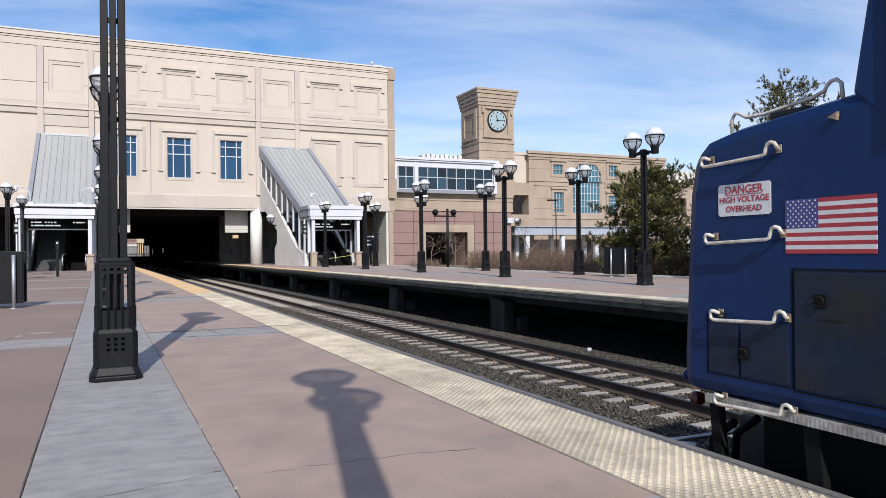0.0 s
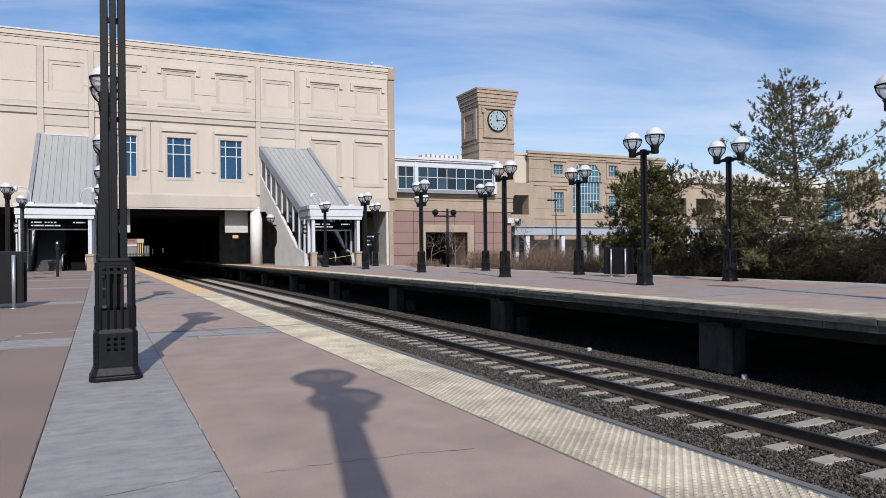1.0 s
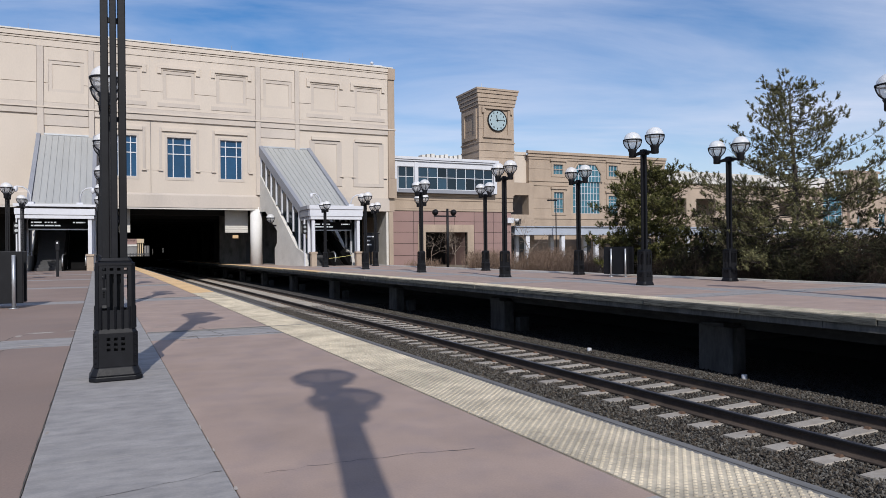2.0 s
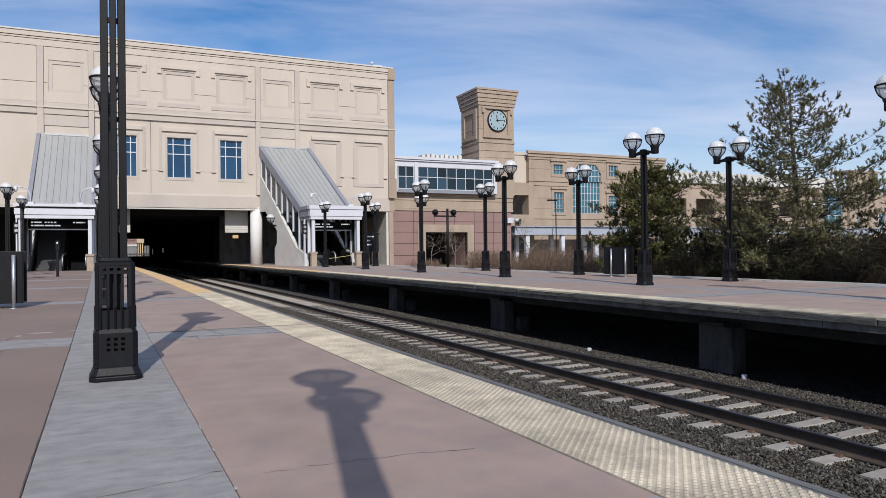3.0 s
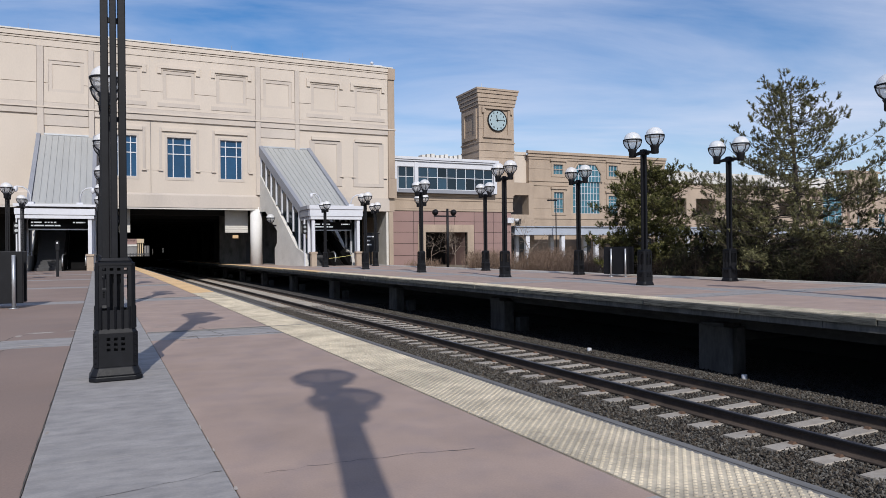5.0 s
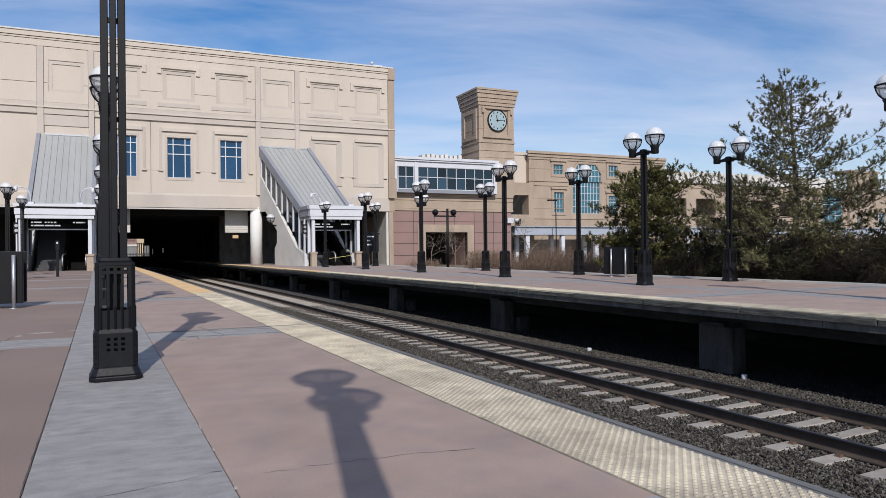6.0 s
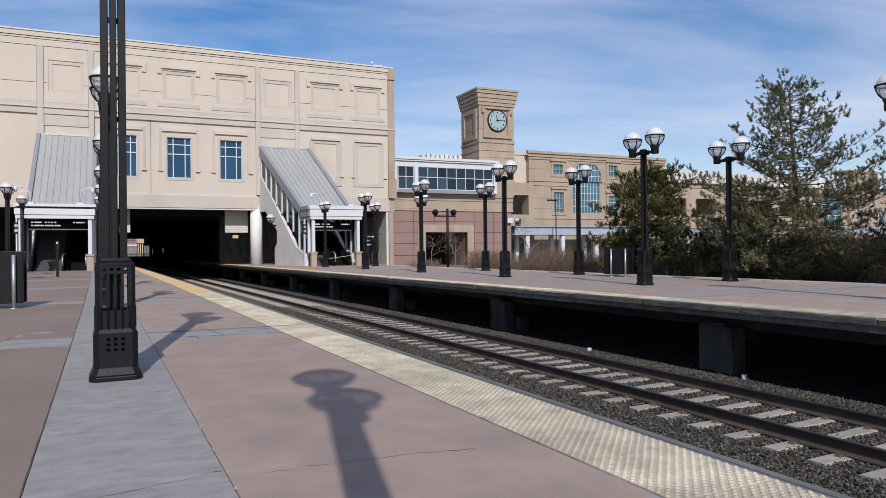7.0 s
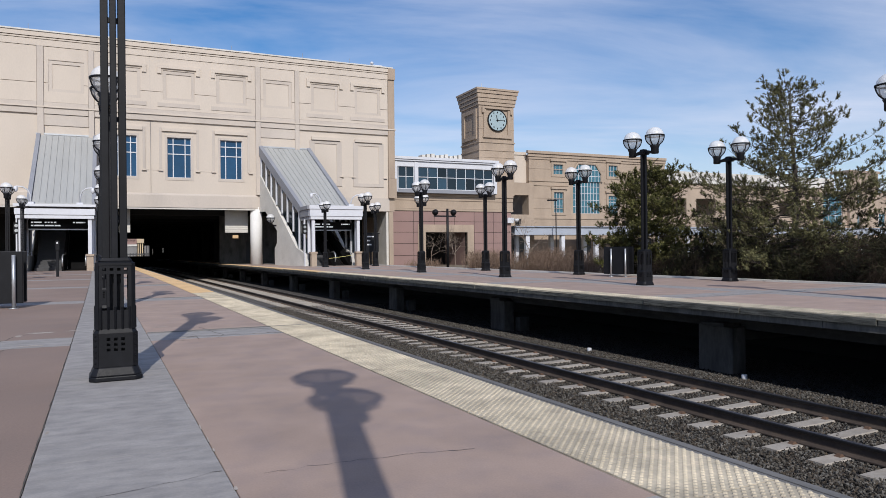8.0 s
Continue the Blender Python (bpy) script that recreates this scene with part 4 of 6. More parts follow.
for k in range(8):
    y = FY + 1.2 + 9.0 * k
    for x0 in (12.2, -1.2):
        if k == 0 and x0 < 0:
            continue
        bm = bmesh.new()
        lathe(bm, [(0.50, 0.0), (0.50, 4.9)], seg=24)
        # Columns behind the first take the black that stands for shade.
        ob = part("round_column", bm, M_COLUMN if k == 0 else M_SHADE, station, "smooth concrete column, pale in front, shade-black further in")
        ob.location = (9.92 if k == 0 else x0 + bend(y), y if k else FY + 0.42, 0.0)
bm = bmesh.new()
box(bm, 7.5, 9.4, FY + 1.6, FY + 1.8, 2.78, 4.7)
for j in range(9):
    box(bm, 7.5, 9.4, FY + 1.57, FY + 1.6, 2.85 + j * 0.2, 2.92 + j * 0.2)
vent = part("louvre_panel", bm, M_CONC, station, "pale grey louvred panel under the soffit")
bm = bmesh.new()
box(bm, -0.75, 0.08, FY + 1.6, FY + 1.8, 2.78, 4.7)
part("louvre_panel", bm, M_CONC, station)
bm = bmesh.new()
pierced(bm, 7.7, 13.2, -0.1, 4.9, FY + 7.4, FY + 7.7, [(10.1, 11.0, -0.1, 2.1)])
ob = part("booth_wall", bm, M_LEDGE, station, "dim grey wall with a doorway under the soffit")
bm = bmesh.new()
box(bm, 10.12, 10.98, FY + 7.55, FY + 7.6, -0.09, 2.09)
part("door", bm, M_STEP, ob, "dark steel door")
bm = bmesh.new()
box(bm, 8.08, 8.55, FY + 1.3, FY + 1.4, 2.28, 2.56)
tagged(part("hanging_sign", bm, M_OCHRE, station), "small ochre sign hanging under the soffit")
bm = bmesh.new()
rod(bm, (20.3, FY + 0.1, 17.9), (20.3, FY + 0.1, 18.25), 0.05)
lathe(bm, [(0.05, 0.0), (0.16, 0.05), (0.16, 0.16), (0.05, 0.26)], (20.3, FY - 0.1, 18.1), 12)
box(bm, 20.2, 21.3, FY - 0.1, FY + 0.2, 17.98, 18.10)
part("roof_camera", bm, M_WHITE, station, "white dome camera on the parapet")
for x in (-1.6, 9.2):
    bm = bmesh.new()
    box(bm, x - 0.35, x + 0.35, FY - 0.1, FY + 0.3, 17.98, 18.08)
    part("roof_light", bm, M_WHITE, station)
for x in (-6.8, -1.0, 3.2, 8.0, 14.0, 18.3):
    bm = bmesh.new()
    rod(bm, (x, FY + 0.2, 17.9), (x, FY + 0.2, 18.5), 0.02, seg=5)
    part("lightning_rod", bm, M_ALU, station)
# far daylight end of the underpass: a pinkish shelter on the next stretch of platform
shelter = thing("far_shelter", pose(0, 178, -1.8), "small pinkish shelter beyond the underpass", "shelter")
bm = bmesh.new()
pierced(bm, -2.6, 1.6, 4.98, 7.6, 0, 0.4, [(-0.5, -0.15, 5.6, 6.1), (0.2, 0.55, 5.6, 6.1), (0.9, 1.25, 5.6, 6.1)])
box(bm, -2.6, 1.6, 0.41, 5, 4.98, 7.6)
part("upper_wall", bm, M_PINK, shelter, "rose brick upper wall with small windows")
bm = bmesh.new()
box(bm, -2.6, 1.62, -0.25, 0.4, 4.55, 4.97)
part("cornice", bm, M_CONC, shelter)
bm = bmesh.new()
box(bm, -2.6, 1.6, 0.0, 5, 0, 4.54)
part("lower_wall", bm, M_CONCDIM, shelter, "dull grey lower wall")
bm = bmesh.new()
box(bm, 1.64, 3.25, -0.4, 5, 5.36, 6.5)
part("roof", bm, M_TANROOF, shelter, "tan fascia of the flat roof")
bm = bmesh.new()
box(bm, 1.61, 3.25, 4.6, 5, 0, 5.35)
part("back_wall", bm, M_SHADE, shelter)
for x in (1.78, 2.25, 2.72):
    bm = bmesh.new()
    box(bm, x, x + 0.22, -0.1, 0.12, 0, 5.35)
    part("post", bm, M_TANROOF, shelter)
bm = bmesh.new()
box(bm, 3.27, 5.2, 0.5, 5, 0, 6.0)
part("side_wall", bm, M_CONCDIM, shelter)
for x in (3.6, 4.15):
    bm = bmesh.new()
    box(bm, x, x + 0.2, 0.1, 0.3, 0, 6.0)
    part("post", bm, M_STEP, shelter)
rail = thing("platform_railing", pose(0, 171, -1.8), "dark railing on the platform beyond the underpass", "railing")
for k in range(9):
    bm = bmesh.new()
    box(bm, -1.2 + 0.62 * k, -0.98 + 0.62 * k, 0, 0.1, 0, 2.95)
    part("post", bm, M_STEP, rail)
bm = bmesh.new()
box(bm, -1.3, 4.4, -0.04, -0.002, 2.55, 2.8)
part("top_rail", bm, M_STEP, rail)


# ---- stair enclosures ----
def stair_enclosure(ax, ay, wide, left, width, top_y, top_z, drop=0.0):
    """A covered stair that climbs to the concourse: sloped metal roof, white fascia, side glazing and concrete side wall."""
    ob = thing("stair_enclosure", label="covered stair with sloping grey metal roof and white fascia", category="stair enclosure", group="covered stairs")

    run = top_y - ay
    front_z, flat = 4.40, 2.9

    def place(bm):
        for v in bm.verts:
            y = v.co.y
            lx = np.interp(y, (0, flat, run), (ax, *left))
            w = np.interp(y, (0, flat, run), (wide, *width))
            v.co = Vector((lx + v.co.x / wide * w, ay + y, v.co.z))
        return bm

    def roof_z(y):
        return front_z + (top_z - front_z) * max(0.0, y - flat) / (run - flat)
    bm = bmesh.new()
    box(bm, -0.25, wide + 0.25, 0.3, flat + 0.4, front_z - 0.10 - drop, front_z - 0.02 - drop)
    if drop:
        box(bm, -0.05, wide + 0.05, flat - 0.06, flat + 0.04, front_z - 0.02 - drop, front_z - 0.01)
    part("flat_roof", place(bm), M_ROOF, ob)
    bm = bmesh.new()
    prism(bm, [(flat, front_z - 0.10), (run, top_z - 0.12), (run, top_z), (flat, front_z)], 0.0, wide, "x")
    part("roof_sheet", place(bm), M_ROOF, ob, "grey standing-seam metal roof")
    n = 9
    for i in range(1, n):
        x = wide * i / n
        bm = bmesh.new()
        prism(bm, [(flat, front_z), (run, top_z), (run, top_z + 0.07), (flat, front_z + 0.07)], x - 0.018, x + 0.018, "x")
        part("roof_seam", place(bm), M_ROOF, ob)
    for x0, x1 in ((-0.28, 0.0), (wide, wide + 0.28)):
        bm = bmesh.new()
        prism(bm, [(flat - 0.2, front_z - 0.60), (run, top_z - 0.62), (run, top_z + 0.16), (flat - 0.2, front_z + 0.10)], x0, x1, "x")
        part("barge_board", place(bm), M_TRIM, ob, "slate grey metal barge board")
    bm = bmesh.new()
    box(bm, -0.35, wide + 0.35, run - 0.06, run + 0.05, top_z + 0.0, top_z + 0.12)
    part("ridge_flashing", place(bm), M_ALU, ob)
    # white fascia in three stepped bands
    for z0, z1, out in ((3.38, 3.60, 0.0), (3.615, 4.10, 0.05), (4.115, 4.38, 0.11)):
        z0, z1 = z0 - drop * 0.5, z1 - drop * (1.0 if z1 > 4 else 0.6)
        bm = bmesh.new()
        box(bm, -0.24 - out, wide + 0.24 + out, -out, 0.45, z0, z1)
        part("fascia", place(bm), M_WHITE, ob)
        for x0, x1 in ((-0.24 - out, -0.16), (wide + 0.16, wide + 0.24 + out)):
            bm = bmesh.new()
            box(bm, x0, x1, 0.454, 2.6, z0, z1)
            part("side_fascia", place(bm), M_TRIM, ob, "slate grey fascia along the side")
    for x in (0.0, wide):
        bm = bmesh.new()
        box(bm, x - 0.105, x + 0.105, 0.12, 0.36, 1.05, 3.38 - drop * 0.5)
        post = part("post", place(bm), M_WHITE, ob)
        bm = bmesh.new()
        box(bm, x - 0.195, x + 0.195, 0.03, 0.45, 0.0, 0.92)
        box(bm, x - 0.24, x + 0.24, -0.02, 0.50, 0.92, 1.05)
        part("plinth", place(bm), M_STUCCO_B, post, "tan stucco plinth")
    # side walls and glazing
    for x, side in ((-0.1, -1), (wide + 0.1, 1)):
        bm = bmesh.new()
        prism(bm, [(1.6, 0.0), (8.0, 0.0), (8.0, 1.35), (7.5, 1.82), (7.5, 2.78), (10.0, 4.45), (run, 4.5), (run, roof_z(run) - 2.3), (3.6, 1.35), (1.6, 0.9)], x - 0.12, x + 0.12, "x")
        part("side_wall", place(bm), M_CONC, ob, "pale concrete side wall")
        steps = 9
        for i in range(steps + 1):
            y = 1.0 + (run - 1.2) * i / steps
            lo = max(0.95, roof_z(y) - 2.75 if y > 3.4 else 0.95)
            bm = bmesh.new()
            box(bm, x - 0.09, x + 0.09, y - 0.09, y + 0.09, lo, roof_z(y) - 0.3)
            part("mullion", place(bm), M_WHITE, ob)
            if i < steps:
                y1 = 1.0 + (run - 1.2) * (i + 1) / steps
                lo1 = max(0.95, roof_z(y1) - 2.75 if y1 > 3.4 else 0.95)
                bm = bmesh.new()
                prism(bm, [(y + 0.09, lo + 0.1), (y1 - 0.09, lo1), (y1 - 0.09, roof_z(y1) - 0.62), (y + 0.09, roof_z(y) - 0.55)], x - 0.02, x + 0.02, "x")
                part("pane", place(bm), M_DARKPANE, ob)
    # steps, escalator flanks and handrails inside
    n = 26
    for i in range(n):
        y0 = 2.4 + (run - 2.6) * i / n
        bm = bmesh.new()
        box(bm, 0.25, wide * 0.52, y0, y0 + (run - 2.6) / n - 0.004, 0.0 if i < 3 else 0.2 * i - 0.4, 0.2 * (i + 1))
        part("step", place(bm), M_STEP, ob)
    bm = bmesh.new()
    for x in (wide * 0.56, wide * 0.92):
        prism(bm, [(1.2, 0.0), (2.6, 0.0), (run, 5.3), (run, 6.2), (2.4, 1.0), (1.3, 1.0), (1.1, 0.75), (1.1, 0.2)], x - 0.06, x + 0.06, "x")
    part("escalator_flank", place(bm), M_DARK, ob, "dark escalator balustrade")
    bm = bmesh.new()
    prism(bm, [(1.6, 0.0), (run, 0.0), (run, 5.1), (3.0, 0.1)], wide * 0.58, wide * 0.90, "x")
    part("escalator_treads", place(bm), M_DARK, ob)
    for x in (wide * 0.56, wide * 0.92):
        bm = bmesh.new()
        tube(bm, [(x, 2.6, 0.95), (x, 1.5, 1.02), (x, 1.12, 0.92), (x, 1.0, 0.6), (x, 1.1, 0.3)], 0.05, 6)
        part("escalator_handrail", place(bm), M_ALU, ob)
    bm = bmesh.new()
    box(bm, 0.15, wide - 0.15, 1.3, 1.36, 2.68, 3.24)
    sign = part("hanging_sign", place(bm), M_DARK, ob, "black hanging sign with white lettering")
    for z, runs in ((3.08, ((0.05, 0.085), (0.10, 0.22), (0.27, 0.30), (0.32, 0.35), (0.37, 0.40), (0.42, 0.46), (0.74, 0.775), (0.79, 0.92), (0.935, 0.95))), (2.88, ((0.05, 0.085), (0.10, 0.26), (0.275, 0.42), (0.435, 0.53)))):
        for a, b in runs:
            bm = bmesh.new()
            box(bm, 0.15 + (wide - 0.3) * a, 0.15 + (wide - 0.3) * b, 1.285, 1.298, z - 0.042, z + 0.042)
            part("lettering_bar", place(bm), M_LIT, sign)
    bm = bmesh.new()
    box(bm, 0.15, wide - 0.15, 1.3, 1.36, 2.60, 2.67)
    part("sign_rail", place(bm), M_ALU, sign)
    bm = bmesh.new()
    box(bm, -0.56, -0.26, 0.9, 1.05, 2.35, 3.05)
    call = part("help_box", place(bm), M_BLACK, ob, "small black box with round pale dials")
    for z in (2.55, 2.85):
        bm = bmesh.new()
        rod(bm, (-0.41, 0.9, z), (-0.41, 0.88, z), 0.10, seg=14)
        part("dial", place(bm), M_ALU, call)
    bm = bmesh.new()
    box(bm, -0.45, -0.37, 0.94, 1.02, 0.0, 3.4)
    part("box_post", place(bm), M_WHITE, ob)
    # curved lamp arm on the fascia
    for x, way in ((0.55, -1), (wide - 0.55, 1)):
        bm = bmesh.new()
        tube(bm, [(x, 0.2, 4.38 - drop), (x + way * 0.04, 0.18, 4.75), (x + way * 0.16, 0.12, 5.02), (x + way * 0.40, 0.0, 5.17), (x + way * 0.72, -0.1, 5.2)], 0.045, 7)
        box(bm, x - 0.18, x + 0.18, 0.02, 0.38, 4.38 - drop, 4.50 - drop)
        arm = part("bracket_arm", place(bm), M_WHITE, ob, "curved white bracket")
        bm = bmesh.new()
        lathe(bm, [(0.04, 0.0), (0.11, -0.08), (0.13, -0.22), (0.09, -0.33), (0.03, -0.37)], (x + way * 0.75, -0.1, 5.22), 12)
        part("dome_camera", place(bm), M_WHITE, arm)
    return ob


stair_enclosure(12.02, 48.6, 3.33, (11.90, 10.40), (3.40, 3.82), 59.9, 10.0)
stair_enclosure(-6.02, 48.6, 3.77, (-5.72, -6.02), (3.47, 3.53), 59.9, 10.12, 0.22)
# yellow tape across the closed escalator
bm = bmesh.new()
tube(bm, [(13.3, 49.3, 0.55), (14.2, 49.25, 0.66), (15.2, 49.3, 0.80)], 0.016, 5)
tagged(part("barrier_tape", bm, M_YELLOW), "yellow tape strung across the escalator entrance", "barrier tape")

bracket = thing("wall_globe_lamp", pose(10.60, 55.6, 3.72), "white globe lamp on a bracket on the concrete wall", "wall lamp")
bm = bmesh.new()
tube(bm, [(0.1, 0, -0.55), (-0.15, 0, -0.52), (-0.33, 0, -0.44), (-0.35, 0, -0.30)], 0.06, 6)
part("bracket_arm", bm, M_BLACK, bracket)
bm = bmesh.new()
lathe(bm, [(0.34 * math.cos(a), 0.06 + 0.30 * math.sin(a)) for a in np.linspace(0, 1.54, 7)], (-0.35, 0, 0), 18)
part("globe", bm, M_OPAL, bracket, "white opal dome")
bm = bmesh.new()
lathe(bm, [(0.10, -0.32), (0.22, -0.25), (0.31, -0.10), (0.33, 0.05)], (-0.35, 0, 0), 18)
bowl = part("bowl", bm, M_BOWL, bracket, "frosted lower bowl")
bm = bmesh.new()
lathe(bm, [(0.335, 0.03), (0.37, 0.03), (0.37, 0.07), (0.335, 0.07)], (-0.35, 0, 0), 18)
for q in range(6):
    a = q * math.pi / 3 + 0.3
    tube(bm, [(-0.35 + r * math.cos(a), r * math.sin(a), z) for r, z in ((0.345, 0.03), (0.325, -0.10), (0.235, -0.26), (0.11, -0.33))], 0.018, 5)
part("cage", bm, M_BLACK, bracket, "black ring and ribs under the globe")


# ---- the rose wing with its glazed walkway and the clock tower ----
WY = 62.0
wing = thing("station_wing", label="rose and tan stucco wing with a glazed walkway", category="building")
GATE = (26.3, 30.85, -0.5, 2.85)
z = -0.5
rows = [-0.5, 0.6, 1.75, 2.85, 3.9, 4.92]
for z0, z1 in zip(rows, rows[1:]):
    x = 22.9
    while x < 35.9:
        x1 = min(x + 2.2, 36.0)
        spans = [(x, x1)]
        if z0 < 2.8:
            spans = [(x, min(x1, 25.6)), (max(x, 31.6), x1)]
        for a, b in spans:
            if b - a > 0.05:
                bm = bmesh.new()
                box(bm, a + 0.02, b - 0.02, WY, WY + 0.4, z0 + 0.02, z1 - 0.02)
                part("wall_panel", bm, M_PINK, wing)
        x = x1
bm = bmesh.new()
pierced(bm, 22.9, 36.0, -0.5, 4.92, WY + 0.05, WY + 0.4, [GATE])
part("wall_backing", bm, M_SHADE, wing)
for z0, z1, out, mat in ((4.94, 5.15, 0.10, M_STUCCO_B), (5.17, 5.95, 0.0, M_STUCCO_B), (5.97, 6.35, 0.06, M_STUCCO_B), (6.37, 6.62, 0.16, M_STUCCO_B)):
    bm = bmesh.new()
    box(bm, 22.9, 36.2, WY - out, WY + 0.4, z0, z1)
    part("string_course", bm, mat, wing)
# gateway with stepped tan surround
for out, d, i in ((0.75, 0.10, 0), (0.42, 0.20, 1)):
    bm = bmesh.new()
    o = 0.42 if i == 0 else 0.0
    pierced(bm, GATE[0] - out, GATE[1] + out, -0.5, GATE[3] + out, WY - d, WY, [(GATE[0] - o, GATE[1] + o, -0.5, GATE[3] + o)])
    part("gate_surround", bm, M_STUCCO_B, wing, "stepped tan gate surround")
# Back and ceiling of the gate passage, coloured black for its shade.
bm = bmesh.new()
box(bm, GATE[0] - 0.3, GATE[1] + 0.3, WY + 5.2, WY + 5.4, -0.5, 3.2)
part("gate_back_wall", bm, M_SHADE, wing)
for x in (GATE[0] - 0.3, GATE[1]):
    bm = bmesh.new()
    box(bm, x, x + 0.3, WY + 0.4, WY + 5.2, -0.5, 2.9)
    part("gate_reveal", bm, M_PINK, wing)
bm = bmesh.new()
box(bm, GATE[0], GATE[1], WY + 0.4, WY + 5.2, 2.86, 3.2)
part("gate_soffit", bm, M_SHADE, wing)
# walkway
M_WALKPANE = surface("dim_blue_window_glass", (0.014, 0.032, 0.05), 0.08, var=0.12, scale=0.5, fine=3, bump=0, rand=0.8, spec=0.4)
bm = bmesh.new()
box(bm, 22.6, 34.0, WY - 0.75, WY + 4, 9.12, 9.62)
box(bm, 22.6, 34.0, WY - 0.90, WY + 4, 9.64, 9.78)
box(bm, 22.6, 34.1, WY - 1.0, WY + 4, 9.80, 10.05)
walk_roof = part("walkway_roof", bm, M_WHITE, wing, "white stepped metal roof edge")
bm = bmesh.new()
box(bm, 22.6, 33.9, WY - 0.70, WY + 4, 6.63, 6.96)
part("walkway_sill", bm, M_TRIM, wing)
window_part(wing, 23.3, 24.9, 7.0, 9.1, WY - 0.62, (0.5,), (0.55,), M_WALKPANE, 0.06)
window_part(wing, 25.35, 33.5, 7.0, 9.1, WY - 0.62, [i / 8 for i in range(1, 8)], (0.55,), M_WALKPANE, 0.06)
for x in (25.12, 33.75, 23.0):
    bm = bmesh.new()
    box(bm, x - 0.18, x + 0.18, WY - 0.8, WY - 0.4, 6.7, 9.6)
    part("walkway_post", bm, M_WHITE, wing)
for k in range(9):
    bm = bmesh.new()
    box(bm, 26.5 + 0.5 * k, 26.85 + 0.5 * k, WY + 1, WY + 2, 10.05, 10.58 + 0.07 * (k % 3))
    part("roof_unit", bm, M_CONC, wing, "low rooftop unit")

tower = thing("clock_tower", label="tan stucco clock tower with stepped cornice", category="clock tower")
TX0, TX1, TY1 = 32.36, 36.42, WY + 4.06
bm = bmesh.new()
box(bm, TX0, TX1, WY + 0.02, TY1, 6.6, 15.8)
part("shaft", bm, M_STUCCO_B, tower)
for z0, z1, out in ((15.8, 16.1, 0.10), (16.14, 16.5, 0.17), (16.54, 16.93, 0.25), (16.97, 17.28, 0.34), (17.31, 17.5, 0.42), (13.4, 13.46, 0.02), (14.6, 14.66, 0.02), (12.0, 12.12, 0.08), (11.2, 11.32, 0.06), (10.5, 10.6, 0.04)):
    bm = bmesh.new()
    box(bm, TX0 - out, TX1 + out, WY + 0.02 - out, TY1 + out, z0, z1)
    part("cornice_band", bm, M_STUCCO_B, tower)
bm = bmesh.new()
pierced(bm, TX0 + 0.5, TX1 - 0.45, 12.6, 15.6, WY - 0.10, WY + 0.02, [(TX0 + 0.8, TX1 - 0.75, 12.85, 15.4)])
box(bm, TX0 + 0.3, TX1 - 0.25, WY - 0.2, WY + 0.02, 15.45, 15.6)
for x in (TX0 + 0.3, TX1 - 0.5):
    box(bm, x, x + 0.25, WY - 0.2, WY + 0.02, 15.0, 15.45)
box(bm, TX0 + 0.4, TX1 - 0.3, WY - 0.16, WY + 0.02, 12.5, 12.62)
part("clock_surround", bm, M_STUCCO_B, tower)
bm = bmesh.new()
pierced(bm, 0.4, 3.6, 12.4, 15.5, -0.14, 0.0, [(0.9, 3.1, 12.8, 15.1)])
side = part("side_surround", bm, M_STUCCO_B, tower)
side.matrix_basis = pose(TX0, TY1, 0, 0, 0, -90)
CX, CZ, CR = 34.42, 14.30, 1.05
bm = bmesh.new()
rod(bm, (CX, WY - 0.02, CZ), (CX, WY - 0.13, CZ), CR, seg=48)
clock = part("clock_face", bm, M_CLOCK, tower, "round pale clock face with dark pointers")
bm = bmesh.new()
hoop(bm, (CX, WY - 0.01, CZ), CR - 0.03, CR + 0.06, 0.16)
part("clock_rim", bm, M_BLACK, clock)
for h in range(12):
    bm = bmesh.new()
    a = radians(30 * h)
    box(bm, -0.045, 0.045, -0.01, 0.0, -0.09, 0.09)
    ob = part("hour_mark", bm, M_BLACK, clock)
    ob.matrix_basis = pose(CX + 0.82 * math.sin(a), WY - 0.135, CZ + 0.82 * math.cos(a))
for a, L, w in ((-14, 0.55, 0.045), (83, 0.82, 0.03)):
    bm = bmesh.new()
    prism(bm, [(-w, -0.15), (w, -0.15), (w * 0.5, L), (-w * 0.5, L)], -0.02, 0.0, "y")
    ob = part("clock_pointer", bm, M_BLACK, clock)
    ob.matrix_basis = pose(CX, WY - 0.15, CZ, 0, a, 0)
bm = bmesh.new()
rod(bm, (TX0 + 1.4, WY + 2, 17.5), (TX0 + 1.4, WY + 2, 18.5), 0.03, seg=6)
part("lightning_rod", bm, M_ALU, tower)

# ---- the long tan office wing behind the trees ----
OY = 68.0
office = thing("office_wing", label="long tan stucco office wing with teal windows", category="building")
bm = bmesh.new()
WIN = [(45.2, 46.55, 9.85, 11.0), (53.15, 54.5, 9.85, 11.2), (45.25, 46.58, 5.35, 7.75), (53.1, 54.5, 5.2, 7.5), (47.95, 51.85, 5.3, 9.3)]
pierced(bm, 41.9, 62.0, -0.5, 12.0, OY, OY + 0.5, WIN)
box(bm, 41.9, 42.4, OY + 0.5, OY + 14, -0.5, 12.0)
box(bm, 38.2, 41.9, OY - 1.0, OY + 0.4, -0.5, 5.0)
box(bm, 38.2, 41.9, OY - 1.0, OY + 0.4, 7.2, 8.6)
box(bm, 41.2, 41.9, OY - 1.0, OY + 0.4, 5.0, 7.2)
part("front_wall", bm, M_STUCCO_B, office)
# Cream instead of tan: the sunlit look of this face is coloured in.
bm = bmesh.new()
